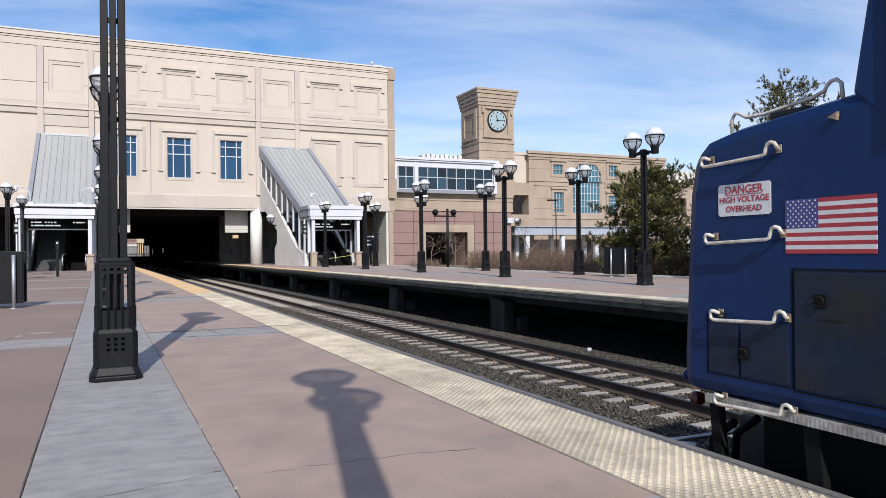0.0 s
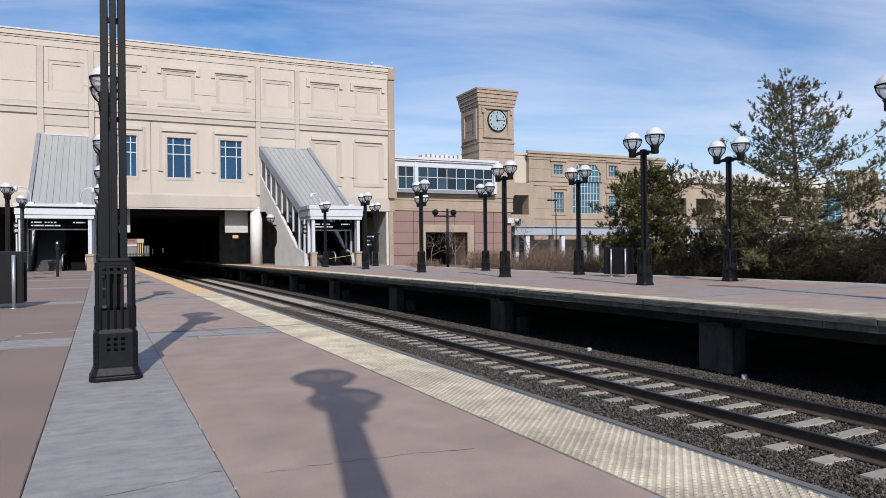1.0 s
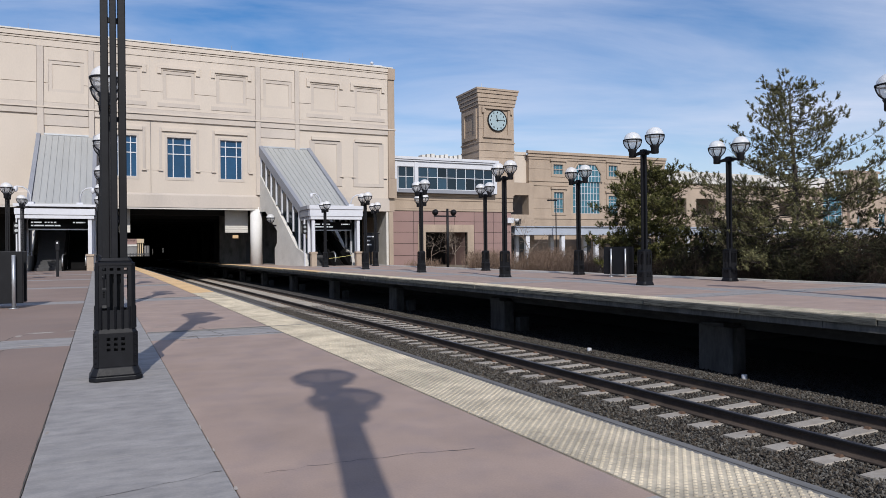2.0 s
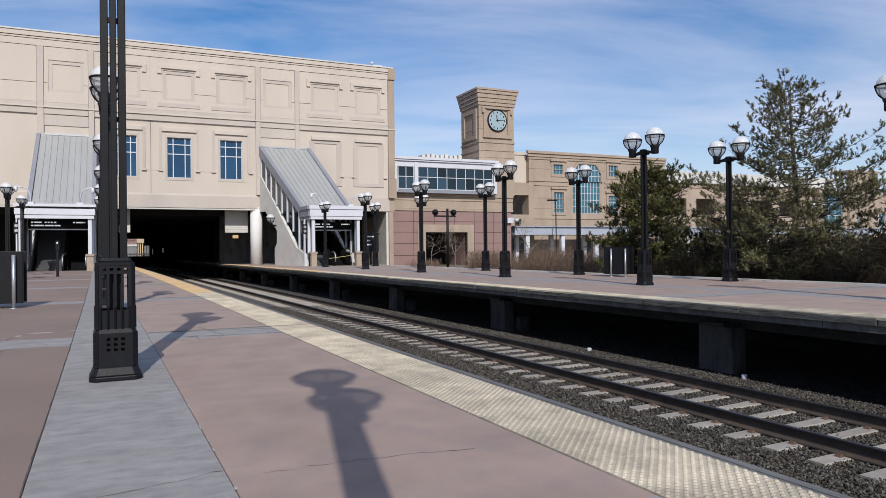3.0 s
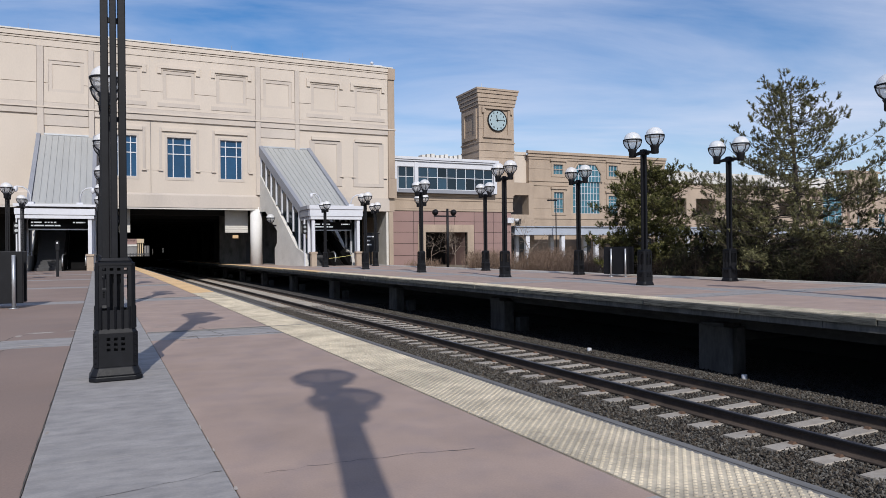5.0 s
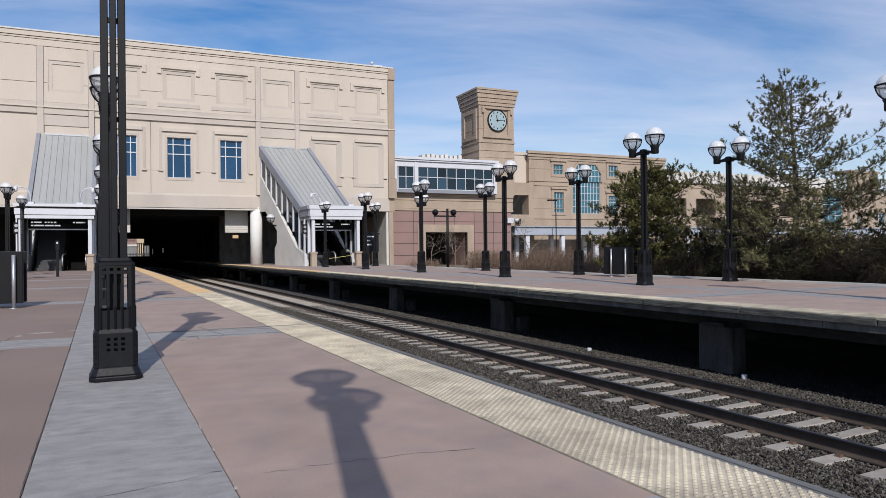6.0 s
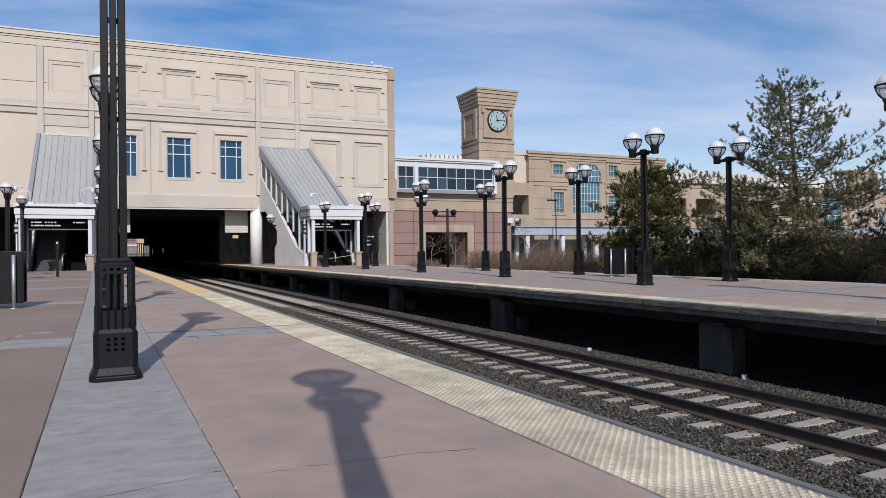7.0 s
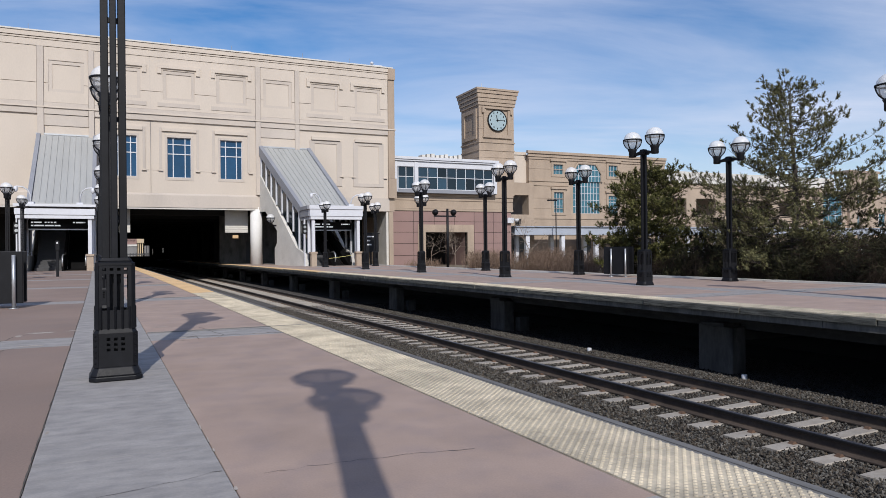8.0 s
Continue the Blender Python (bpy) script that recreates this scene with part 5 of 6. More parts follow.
box(bm, 40.3, 41.89, OY + 0.6, OY + 9, 8.61, 11.95)
box(bm, 40.15, 41.89, OY + 0.5, OY + 9, 11.96, 12.3)
part("end_bay", bm, M_STUCCO, office, "set-back end of the office wing, paler to show its sunlit face")
bm = bmesh.new()
box(bm, 42.4, 62, OY + 0.5, OY + 14, 11.6, 11.9)
part("roof", bm, M_CONC, office)
for z0, z1, out in ((11.5, 11.75, 0.1), (11.77, 12.1, 0.2), (12.12, 12.42, 0.35), (8.95, 9.15, 0.1), (8.45, 8.6, 0.08), (4.6, 4.8, 0.08), (10.4, 10.45, 0.03), (7.0, 7.05, 0.03), (5.8, 5.85, 0.03)):
    spans = ((41.9, 47.3), (52.5, 62.0)) if z1 < 9.3 and z0 > 5 else ((41.9, 62.0),)
    for a, b in spans:
        bm = bmesh.new()
        box(bm, a - (out if a < 42 else 0), b, OY - out, OY, z0, z1)
        part("string_course", bm, M_STUCCO_B, office)
for a, b, z0, z1 in WIN[:4]:
    w = window_part(office, a, b, z0, z1, OY + 0.15, (0.33, 0.66), (0.5,) if z1 - z0 < 1.6 else (0.33, 0.66), M_TEALPANE, 0.04)
    bm = bmesh.new()
    box(bm, a - 0.45, b + 0.45, OY - 0.25, OY, z1 + 0.35, z1 + 0.55)
    pierced(bm, a - 0.3, b + 0.3, z0 - 0.3, z1 + 0.35, OY - 0.08, OY, [(a, b, z0, z1)])
    part("window_surround", bm, M_STUCCO_B, w)
# tall window: glazing below, a head with cut corners over it
w = window_part(office, 47.95, 51.85, 5.3, 9.3, OY + 0.15, [i / 9 for i in range(1, 9)], (0.2, 0.4, 0.6, 0.8), M_TEALPANE, 0.045, "arched_window")
bm = bmesh.new()
arc = [(47.75, 9.1), (47.75, 10.05), (48.6, 11.25), (51.2, 11.25), (52.05, 10.05), (52.05, 9.1)]
prism(bm, arc, OY - 0.06, OY, "y")
part("arch_glazing", bm, M_TEALPANE, w)
bm = bmesh.new()
for (x0, z0), (x1, z1) in zip(arc, arc[1:]):
    rod(bm, (x0, OY - 0.1, z0), (x1, OY - 0.1, z1), 0.16, seg=6)
part("arch_trim", bm, M_STUCCO_B, w)
bm = bmesh.new()
for k in range(1, 9):
    x = 47.75 + 4.3 * k / 9
    box(bm, x - 0.03, x + 0.03, OY - 0.09, OY - 0.06, 9.1, float(np.interp(x, (47.75, 48.6, 51.2, 52.05), (10.05, 11.25, 11.25, 10.05))))
for z in (9.75, 10.5):
    box(bm, 47.8 + max(0.0, z - 10.05) * 0.7, 52.0 - max(0.0, z - 10.05) * 0.7, OY - 0.088, OY - 0.061, z - 0.03, z + 0.03)
part("arch_bars", bm, M_WHITE, w)
# lower stretch with deep dark openings, then the end pavilion
bm = bmesh.new()
holes = [(63.5 + 5.2 * k, 67.0 + 5.2 * k, 5.4, 7.6) for k in range(6)]
pierced(bm, 62.0, 95.5, -0.5, 9.59, OY + 1.5, OY + 2.0, holes)
box(bm, 62.0, 95.5, OY + 5, OY + 5.3, -0.5, 9.0)
box(bm, 62.0, 95.5, OY + 1.4, OY + 1.5, 9.0, 9.2)
part("gallery_wall", bm, M_STUCCO_B, office, "tan gallery wall with deep openings")
bm = bmesh.new()
box(bm, 62.0, 95.5, OY + 1.2, OY + 6, 9.6, 11.1)
part("gallery_parapet", bm, M_CONC, office, "pale concrete parapet")
bm = bmesh.new()
pw = [(98.9, 100.1, 7.2, 9.5), (98.9, 100.1, 3.5, 5.8), (92.0, 96.2, 4.0, 8.8), (104, 106, 4.0, 6.0), (112, 114, 4, 6)]
pierced(bm, 91.0, 130, -0.5, 9.2, OY + 0.4, OY + 0.9, pw)
pierced(bm, 97.2, 103.8, -0.5, 12.0, OY + 0.0, OY + 0.399, pw[:2])
box(bm, 97.0, 104.0, OY - 0.2, OY + 3, 12.0, 12.35)
part("pavilion_wall", bm, M_STUCCO_B, office)
for a, b, z0, z1 in pw:
    window_part(office, a, b, z0, z1, OY + 0.6, (0.33, 0.66), (0.33, 0.66), M_TEALPANE, 0.06)

# ---- covered footway in front of the office wing ----
canopy = thing("covered_footway", label="long white footway canopy on square posts", category="canopy")
# Roof and coping wear the blue-grey that stands for shade.
bm = bmesh.new()
box(bm, 37.0, 110, 63.0, 66.0, 2.62, 3.45)
part("canopy_roof", bm, M_CANOPY, canopy)
bm = bmesh.new()
box(bm, 36.8, 110.2, 62.8, 66.2, 3.46, 3.56)
part("canopy_coping", bm, M_CANOPY, canopy)
for k in range(14):
    for yy in (63.4, 65.6):
        bm = bmesh.new()
        box(bm, 38.5 + 4.5 * k, 38.95 + 4.5 * k, yy - 0.2, yy + 0.2, -0.5, 2.62)
        part("canopy_post", bm, M_WHITE, canopy)
for k in range(7):
    bm = bmesh.new()
    box(bm, 38.4 + 9 * k, 40.4 + 9 * k, 66.5, 66.6, -0.5, 2.3)
    part("glass_screen", bm, M_DARKPANE, canopy)

# ---- platform furniture and fittings ----
def wind_board(m, label, posts):
    ob = thing("notice_board", m, label, "notice board", "dark boards on the platforms")
    for y0 in (-0.05, 0.35):
        bm = bmesh.new()
        box(bm, -0.5, 0.5, y0, y0 + 0.10, 0.10, 1.13)
        part("panel", bm, M_BLACK, ob, "dark grey panel", 0.01)
    for x in posts:
        bm = bmesh.new()
        rod(bm, (x, -0.12, 0.0), (x, -0.12, 1.06), 0.035, seg=10)
        rod(bm, (x, -0.12, 0.0), (x, -0.12, 0.015), 0.09, seg=10)
        part("steel_post", bm, M_ALU, ob, "galvanised steel post")
    return ob


wind_board(pose(16.75, 21.0, 0, 0, 0, -65), "dark grey board with galvanised posts on the platform", (-0.16, 0.42))
wind_board(pose(-2.43, 16.0, 0, 0, 0, -2), "dark grey board with a galvanised post by the lamps", (-0.35, 0.355))

# floodlight mast beside the gateway
mast = thing("floodlight_mast", pose(24.65, 53.2, -0.4), "black mast with two floodlights on a crossbar", "floodlight mast")
bm = bmesh.new()
rod(bm, (0, 0, 0), (0, 0, 5.0), 0.12, 0.10, 10)
box(bm, -1.25, 0.75, -0.06, 0.06, 4.30, 4.42)
part("mast_pole", bm, M_BLACK, mast)
for s in (-1, 1):
    bm = bmesh.new()
    lathe(bm, [(0.10, -0.25), (0.30, -0.05), (0.36, 0.25), (0.30, 0.30)], seg=14)
    ob = part("floodlight", bm, M_BLACK, mast, "round black floodlight")
    ob.matrix_basis = pose(s * 0.85 - 0.25, -0.05, 4.72, 250, 0, 0) @ Matrix.Scale(0.75, 4)
    bm = bmesh.new()
    rod(bm, (0, 0, 0.301), (0, 0, 0.32), 0.29, seg=14)
    lens = part("floodlight_lens", bm, M_ALU, ob)

# information sign by the east stairs
sign = thing("platform_sign", pose(16.55, 49.5, 0), "black platform sign on a post with pale lettering", "sign")
bm = bmesh.new()
box(bm, -0.5, 0.6, -0.08, 0.08, 1.0, 2.35)
part("sign_face", bm, M_BLACK, sign)
bm = bmesh.new()
box(bm, -0.05, 0.05, -0.05, 0.05, 0, 1.0)
box(bm, -0.6, 0.7, -0.06, 0.06, 2.35, 2.42)
part("sign_post", bm, M_BLACK, sign)
for z, w in ((2.15, 0.7), (1.85, 0.35), (1.55, 0.45)):
    bm = bmesh.new()
    box(bm, -0.42, -0.42 + w, -0.095, -0.081, z - 0.05, z + 0.05)
    part("lettering_bar", bm, M_FLAGWHITE, sign)

# slim validator post before the west stairs
post = thing("validator_post", pose(-3.1, 37.3, 0), "slim dark ticket validator post on the platform", "ticket validator")
bm = bmesh.new()
box(bm, -0.06, 0.06, -0.05, 0.05, 0.0, 1.25)
part("post_body", bm, M_BLACK, post, bevel=0.02)
bm = bmesh.new()
box(bm, -0.085, 0.085, -0.08, 0.08, 1.25, 1.70)
part("post_head", bm, M_BLACK, post, bevel=0.02)
bm = bmesh.new()
box(bm, -0.035, 0.035, -0.092, -0.081, 1.56, 1.64)
part("post_display", bm, M_FLAGWHITE, post)

# white loudspeakers and small camera on the wing's corner
bm = bmesh.new()
box(bm, -0.45, 0.25, -0.3, 0.0, 0, 0.55)
lathe(bm, [(0.12, 0.0), (0.34, 0.35)], (0.6, -0.2, 0.1), 10)
ob = part("wall_camera", bm, M_WHITE)
ob.location = (35.9, WY - 0.02, 3.8)
tagged(ob, "white security camera on the wing wall", "camera")
for x in (37.2, 51.5, 53.0):
    bm = bmesh.new()
    box(bm, -0.3, 0.3, -0.35, 0, 0, 0.6)
    ob = part("wall_lamp", bm, M_BLACK)
    ob.location = (x + 2.5, OY - 0.99 if x < 40 else OY + 0.01, 3.9)
    tagged(ob, "small dark wall lamp", "wall lamp", "wall lamps")
street = thing("street_lamp", pose(41.5, 62.0, -0.4), "thin dark street lamp with flat head", "street lamp")
bm = bmesh.new()
rod(bm, (0, 0, 0), (0, 0, 6.6), 0.07, 0.05, 8)
part("mast_pole", bm, M_BLACK, street)
bm = bmesh.new()
box(bm, -1.0, 0.1, -0.15, 0.15, 6.6, 6.75)
part("lamp_head", bm, M_BLACK, street)


# ---- plants ----
def needles(vs, fs, p, d, rng, size, blades):
    """One tuft of needles round the tip p, leaning along d."""
    for _ in range(blades):
        q = Vector(rng.normal(0, 0.8, 3)) + d
        q.normalize()
        side = q.orthogonal().normalized() * size * 0.085
        k = len(vs)
        tip = p + q * size * rng.uniform(0.7, 1.2)
        vs += [tuple(p - side), tuple(p + side), tuple(tip)]
        fs.append((k, k + 1, k + 2))


def crown_mesh(name, vs, fs, mat):
    me = bpy.data.meshes.new(name)
    me.from_pydata(vs, [], fs)
    me.materials.append(mat)
    return me


def brush(vs, fs, p, d, rng, size, blades):
    """A bottle-brush shoot of needles that stands on p along d."""
    u = d.orthogonal().normalized()
    w = d.cross(u)
    turn = rng.random(blades) * 6.283
    along = rng.random(blades)
    open_ = rng.uniform(0.45, 1.25, blades)
    for a, s, o in zip(turn, along, open_):
        ring = u * math.cos(a) + w * math.sin(a)
        foot = p + d * (s * size)
        q = (d * (0.75 - 0.15 * o) + ring * o) * size * 0.62
        side = ring.cross(d) * size * 0.085
        k = len(vs)
        vs += [tuple(foot - side), tuple(foot + side), tuple(foot + q)]
        fs.append((k, k + 1, k + 2))


def pine(m, tall, spread, low, seed, label, mat, limbs=100, size=0.15, shape=((0, 0.04), (0.12, 0.30), (0.35, 0.62), (0.6, 0.95), (0.85, 1.0), (1.0, 0.9)), lift=1.0, dense=1.0):
    """A pine: tapered trunk, limbs at uneven heights that curve upwards, side branches along them, each twig ending in a tuft of needles."""
    rng = np.random.default_rng(seed)
    ob = thing("pine_tree", m, label, "pine tree", "pines behind the platform")
    up = Vector((0, 0, 1))
    spine = [Vector((0.10 * math.sin(z * 1.1 + seed) * z / tall, 0.10 * math.cos(z * 0.9) * z / tall, z)) for z in np.linspace(0, tall * 0.97, 12)]

    def trunk_at(z):
        k = min(10, int(z / (tall * 0.97) * 11))
        return spine[k].lerp(spine[k + 1], (z - spine[k].z) / (spine[k + 1].z - spine[k].z))
    bm = bmesh.new()
    for a, b in zip(spine, spine[1:]):
        rod(bm, a, b, 0.13 * (1 - a.z / tall) * tall / 7 + 0.012, 0.13 * (1 - b.z / tall) * tall / 7 + 0.010, 8, False)
    part("trunk", bm, M_BARK, ob, "grey-brown trunk")
    bm = bmesh.new()
    vs, fs = [], []
    us, ws = zip(*shape)

    def tuft(at, grow, k=1.0):
        brush(vs, fs, at, (grow + Vector(rng.normal(0, 0.22, 3))).normalized(), rng, size * k * rng.uniform(0.75, 1.25), 26)

    for i in range(limbs):
        f = (i + rng.uniform(0, 1)) / limbs
        z = low + (tall * 0.95 - low) * f ** 1.12
        u = (tall - z) / (tall - low)
        reach = spread * float(np.interp(u, us, ws)) * rng.uniform(0.55, 1.18)
        rise = lift * float(np.interp(u, (0, 0.25, 0.55, 0.85, 1), (1.1, 0.70, 0.42, 0.12, -0.05))) * reach * rng.uniform(0.55, 1.4)
        az = i * 2.4 + rng.normal(0, 0.45)
        out = Vector((math.cos(az), math.sin(az), 0))
        cross = out.cross(up)
        sway, hook = rng.normal(0, 0.22), rng.uniform(1.3, 2.2)
        foot = trunk_at(z)
        n = max(4, int(reach / 0.26))
        prev = foot
        for k in range(1, n + 1):
            t = k / n
            p = foot + out * reach * t + cross * (sway * reach * t * t) + up * (rise * t ** hook - 0.05 * reach * math.sin(3 * t))
            p += Vector(rng.normal(0, 0.022, 3)) * min(1.0, reach)
            thick = 0.010 * reach ** 0.6 + 0.003
            rod(bm, prev, p, thick * (1.1 - t) + 0.003, thick * (1.0 - t) + 0.003, 4, False)
            along = (p - prev).normalized()
            prev = p
            if t < 0.22 and reach > 0.8:
                continue
            for side in (-1, 1):
                if rng.random() > 0.82 * dense:
                    continue
                arm = (along * rng.uniform(0.5, 1.0) + cross * side * rng.uniform(0.3, 1.0) + up * rng.uniform(-0.1, 0.6)).normalized()
                length = (0.12 + 0.22 * reach * (1.15 - t)) * rng.uniform(0.5, 1.25)
                tip = p + arm * length
                mid = p.lerp(tip, 0.55) - up * 0.03 * length
                rod(bm, p, mid, 0.006, 0.005, 3, False)
                rod(bm, mid, tip, 0.005, 0.003, 3, False)
                tuft(tip, arm + up * 0.7, 1.1)
                for e in range(int(1 + 10 * length * dense)):
                    q = p.lerp(tip, rng.uniform(0.3, 1.0))
                    twig = (arm * 0.5 + Vector(rng.normal(0, 0.7, 3)) + up * 0.5).normalized() * rng.uniform(0.05, 0.20)
                    rod(bm, q, q + twig, 0.0035, 0.0025, 3, False)
                    tuft(q + twig, twig.normalized() + up * 0.55)
        tuft(prev, along + up * 0.6, 1.25)
        tuft(prev, along + up * 0.2, 1.1)
    for e in range(5):
        tuft(spine[-1] + Vector(rng.normal(0, 0.05, 3)), up, 1.3)
    part("branchwork", bm, M_BARK, ob, "spreading thin limbs")
    part("crown", crown_mesh("crown", vs, fs, mat), None, ob, "open crown of needle tufts")
    return ob


BIG_PINE = pose(20.75, 16.5, -0.45)
big_pine = pine(BIG_PINE, 7.25, 3.1, 0.7, 5, "tall open-crowned pine with greyish green needles", M_PINE, 112, 0.118, ((0, 0.05), (0.12, 0.27), (0.35, 0.62), (0.6, 0.98), (0.85, 1.22), (1.0, 1.15)), 0.66)
ROUND = ((0, 0.15), (0.12, 0.55), (0.3, 0.85), (0.55, 1.0), (0.85, 0.95), (1.0, 0.8))
pine(pose(19.75, 22.8, -0.45), 4.75, 2.0, 0.8, 8, "short dense pine with yellowish green needles", M_PINE_Y, 105, 0.14, ROUND, 0.42, 1.35)
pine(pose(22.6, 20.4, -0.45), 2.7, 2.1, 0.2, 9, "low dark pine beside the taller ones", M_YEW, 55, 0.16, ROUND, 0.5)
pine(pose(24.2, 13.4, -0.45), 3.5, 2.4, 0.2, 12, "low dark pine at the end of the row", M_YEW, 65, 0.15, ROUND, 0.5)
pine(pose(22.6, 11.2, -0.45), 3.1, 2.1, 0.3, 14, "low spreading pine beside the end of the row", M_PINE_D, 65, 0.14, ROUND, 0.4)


def evergreen_shrub(m, wide, tall, seed):
    rng = np.random.default_rng(seed)
    vs, fs = [], []
    bm = bmesh.new()
    for i in range(46):
        az, f = rng.random() * 6.28, rng.random() ** 0.5
        tip = Vector((math.cos(az) * wide * f, math.sin(az) * wide * f, tall * (0.35 + 0.65 * (1 - f * f)) * rng.uniform(0.6, 1.15)))
        rod(bm, (tip.x * 0.2, tip.y * 0.2, 0), tip, 0.02, 0.005, 4, False)
        for _ in range(26):
            p = tip * rng.uniform(0.45, 1.02) + Vector(rng.normal(0, 0.17, 3))
            needles(vs, fs, p, Vector((0, 0, 0.6)) + tip.normalized() * 0.4, rng, 0.15, 9)
    ob = thing("evergreen_shrub", m, "dark straggling evergreen shrub behind the kerb", "shrub", "evergreen shrubs")
    part("stemwork", bm, M_BARK, ob)
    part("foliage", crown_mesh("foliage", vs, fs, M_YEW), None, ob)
    return ob


first = evergreen_shrub(pose(19.6, 13.2, -0.45), 1.3, 1.9, 21)
for i, (x, y, s) in enumerate(((19.2, 15.2, 1.0), (19.8, 18.2, 0.95), (20.0, 11.5, 1.1), (21.8, 13.4, 1.25), (23.0, 17.6, 1.2), (21.2, 19.4, 1.0), (19.2, 19.9, 0.8), (20.4, 23.6, 0.9), (24.5, 10.8, 1.3), (22.0, 10.4, 1.15), (26.5, 14.5, 1.1), (26, 20.0, 1.1))):
    ob = copy_thing(first, pose(x, y, -0.45, 0, 0, 77 * i))
    ob.scale = (s, s, s)


def dry_brush(m, wide, tall, seed, count=420, mat=M_TWIG, label="thicket of leafless reddish brown winter stems"):
    """A thicket of leafless winter stems."""
    rng = np.random.default_rng(seed)
    bm = bmesh.new()
    for i in range(count):
        a = Vector((rng.uniform(-wide, wide), rng.uniform(-0.8, 0.8), 0))
        h = tall * rng.uniform(0.45, 1.1)
        mid = a + Vector((rng.normal(0, 0.12), rng.normal(0, 0.12), h * 0.55))
        end = mid + Vector((rng.normal(0, 0.3), rng.normal(0, 0.25), h * 0.45))
        rod(bm, a, mid, 0.011, 0.008, 3, False)
        rod(bm, mid, end, 0.008, 0.003, 3, False)
        for _ in range(3):
            s = mid.lerp(end, rng.random())
            rod(bm, s, s + Vector((rng.normal(0, 0.2), rng.normal(0, 0.2), rng.uniform(0.05, 0.3))), 0.006, 0.002, 3, False)
    ob = part("dry_thicket", bm, mat)
    ob.matrix_basis = m
    return tagged(ob, label, "shrub", "dry thickets", "stuff")


base = dry_brush(pose(19.4, 29.0, -0.45, 0, 0, 80), 2.6, 1.5, 31)
for i, (x, y, r, s) in enumerate(((20.5, 33.5, 82, 0.85), (21.0, 38.5, 75, 0.9), (22.5, 43.0, 60, 0.95), (20.8, 26.0, 80, 0.8), (24.5, 45.5, 20, 0.9), (21.6, 29.8, 70, 0.85), (23.2, 35.6, 70, 1.0), (20.0, 47.5, 10, 0.55), (25.5, 14.0, 60, 1.0))):
    ob = base.copy()
    scene.collection.objects.link(ob)
    ob.matrix_basis = pose(x, y, -0.45, 0, 0, r) @ Matrix.Scale(s, 4)
# Thickets under the pines, darkened by colour as if in shadow.
base = dry_brush(pose(20.9, 15.0, -0.45, 0, 0, 60), 2.6, 1.7, 32, 620, M_TWIG_SHADE, "thicket of leafless stems, coloured dark for the shade of the pines")
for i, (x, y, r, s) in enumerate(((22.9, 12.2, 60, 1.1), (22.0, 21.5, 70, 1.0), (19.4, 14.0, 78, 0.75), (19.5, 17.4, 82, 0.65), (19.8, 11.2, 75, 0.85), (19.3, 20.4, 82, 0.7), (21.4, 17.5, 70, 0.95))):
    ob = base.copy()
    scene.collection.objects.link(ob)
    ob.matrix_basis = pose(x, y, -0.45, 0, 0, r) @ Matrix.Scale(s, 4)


def bare_tree(m, tall, seed, label, mat, spread=0.5):
    """A leafless tree: a forking trunk down to fine twigs."""
    rng = np.random.default_rng(seed)
    bm = bmesh.new()

    def grow(p, d, length, r, depth):
        q = p + d * length
        rod(bm, p, q, r, r * 0.68, 5 if depth < 2 else 3, False)
        if depth < 5:
            for _ in range(3 if depth < 3 else 2):
                e = (d + Vector(rng.normal(0, spread, 3)) + Vector((0, 0, 0.12))).normalized()
                grow(p.lerp(q, rng.uniform(0.6, 1.0)), e, length * rng.uniform(0.6, 0.85), r * 0.6, depth + 1)
    grow(Vector((0, 0, 0)), Vector((0, 0, 1)), tall * 0.28, 0.035 * tall / 4, 0)
    ob = part("bare_tree", bm, mat)
    ob.matrix_basis = m
    return tagged(ob, label, "tree", "leafless trees")


bare_tree(pose(27.7, 45.0, -0.45), 5.6, 41, "leafless young tree with pale grey twigs", M_BARE)
bare_tree(pose(24.6, 56.6, -0.45), 5.2, 42, "leafless tangled tree by the gateway", M_BARE, 0.75)
bare_tree(pose(27.2, 58.6, -0.45), 5.4, 43, "leafless tangled tree before the gate opening", M_BARE, 0.85)
bare_tree(pose(28.3, 59.4, -0.45), 4.8, 44, "leafless tangled tree before the gate opening", M_BARE, 0.9)


# ---- the locomotive ----
HALF = 1.45
LOCO_Y = 3.018
loco = thing("locomotive", label="blue diesel locomotive with a flag on its nose", category="locomotive")
TO_SIDE = Matrix(((0, 0, -1, 0), (-1, 0, 0, 0), (0, 1, 0, 0), (0, 0, 0, 1)))


def on_side(x, y, z):
    """A pose on the west flank: x runs towards the rear, y up, z out of the flank."""
    return Matrix.Translation((x, y, z)) @ TO_SIDE


def flank(bm, a, b, z0, z1, out, thick=0.01):
    """A plate on the west flank between two places along it, standing proud by out."""
    return box(bm, -HALF - out, -HALF - out + thick, b, a, z0, z1)


bm = bmesh.new()
prism(bm, [(0.04, 1.49), (0.04, 1.70), (-0.012, 2.58), (-0.055, 2.78), (-0.15, 2.865), (-0.34, 2.905), (-1.25, 2.99), (-1.25, 1.49)], -HALF, HALF, "x")
nose = part("nose", bm, M_BLUE, loco, "dark blue rounded nose", 0.07)
bm = bmesh.new()
prism(bm, [(-0.97, 2.95), (-1.11, 3.75), (-1.29, 4.15), (-1.55, 4.35), (-3.3, 4.35), (-3.3, 1.49), (-1.12, 1.49), (-1.12, 2.80)], -HALF - 0.004, HALF + 0.004, "x")
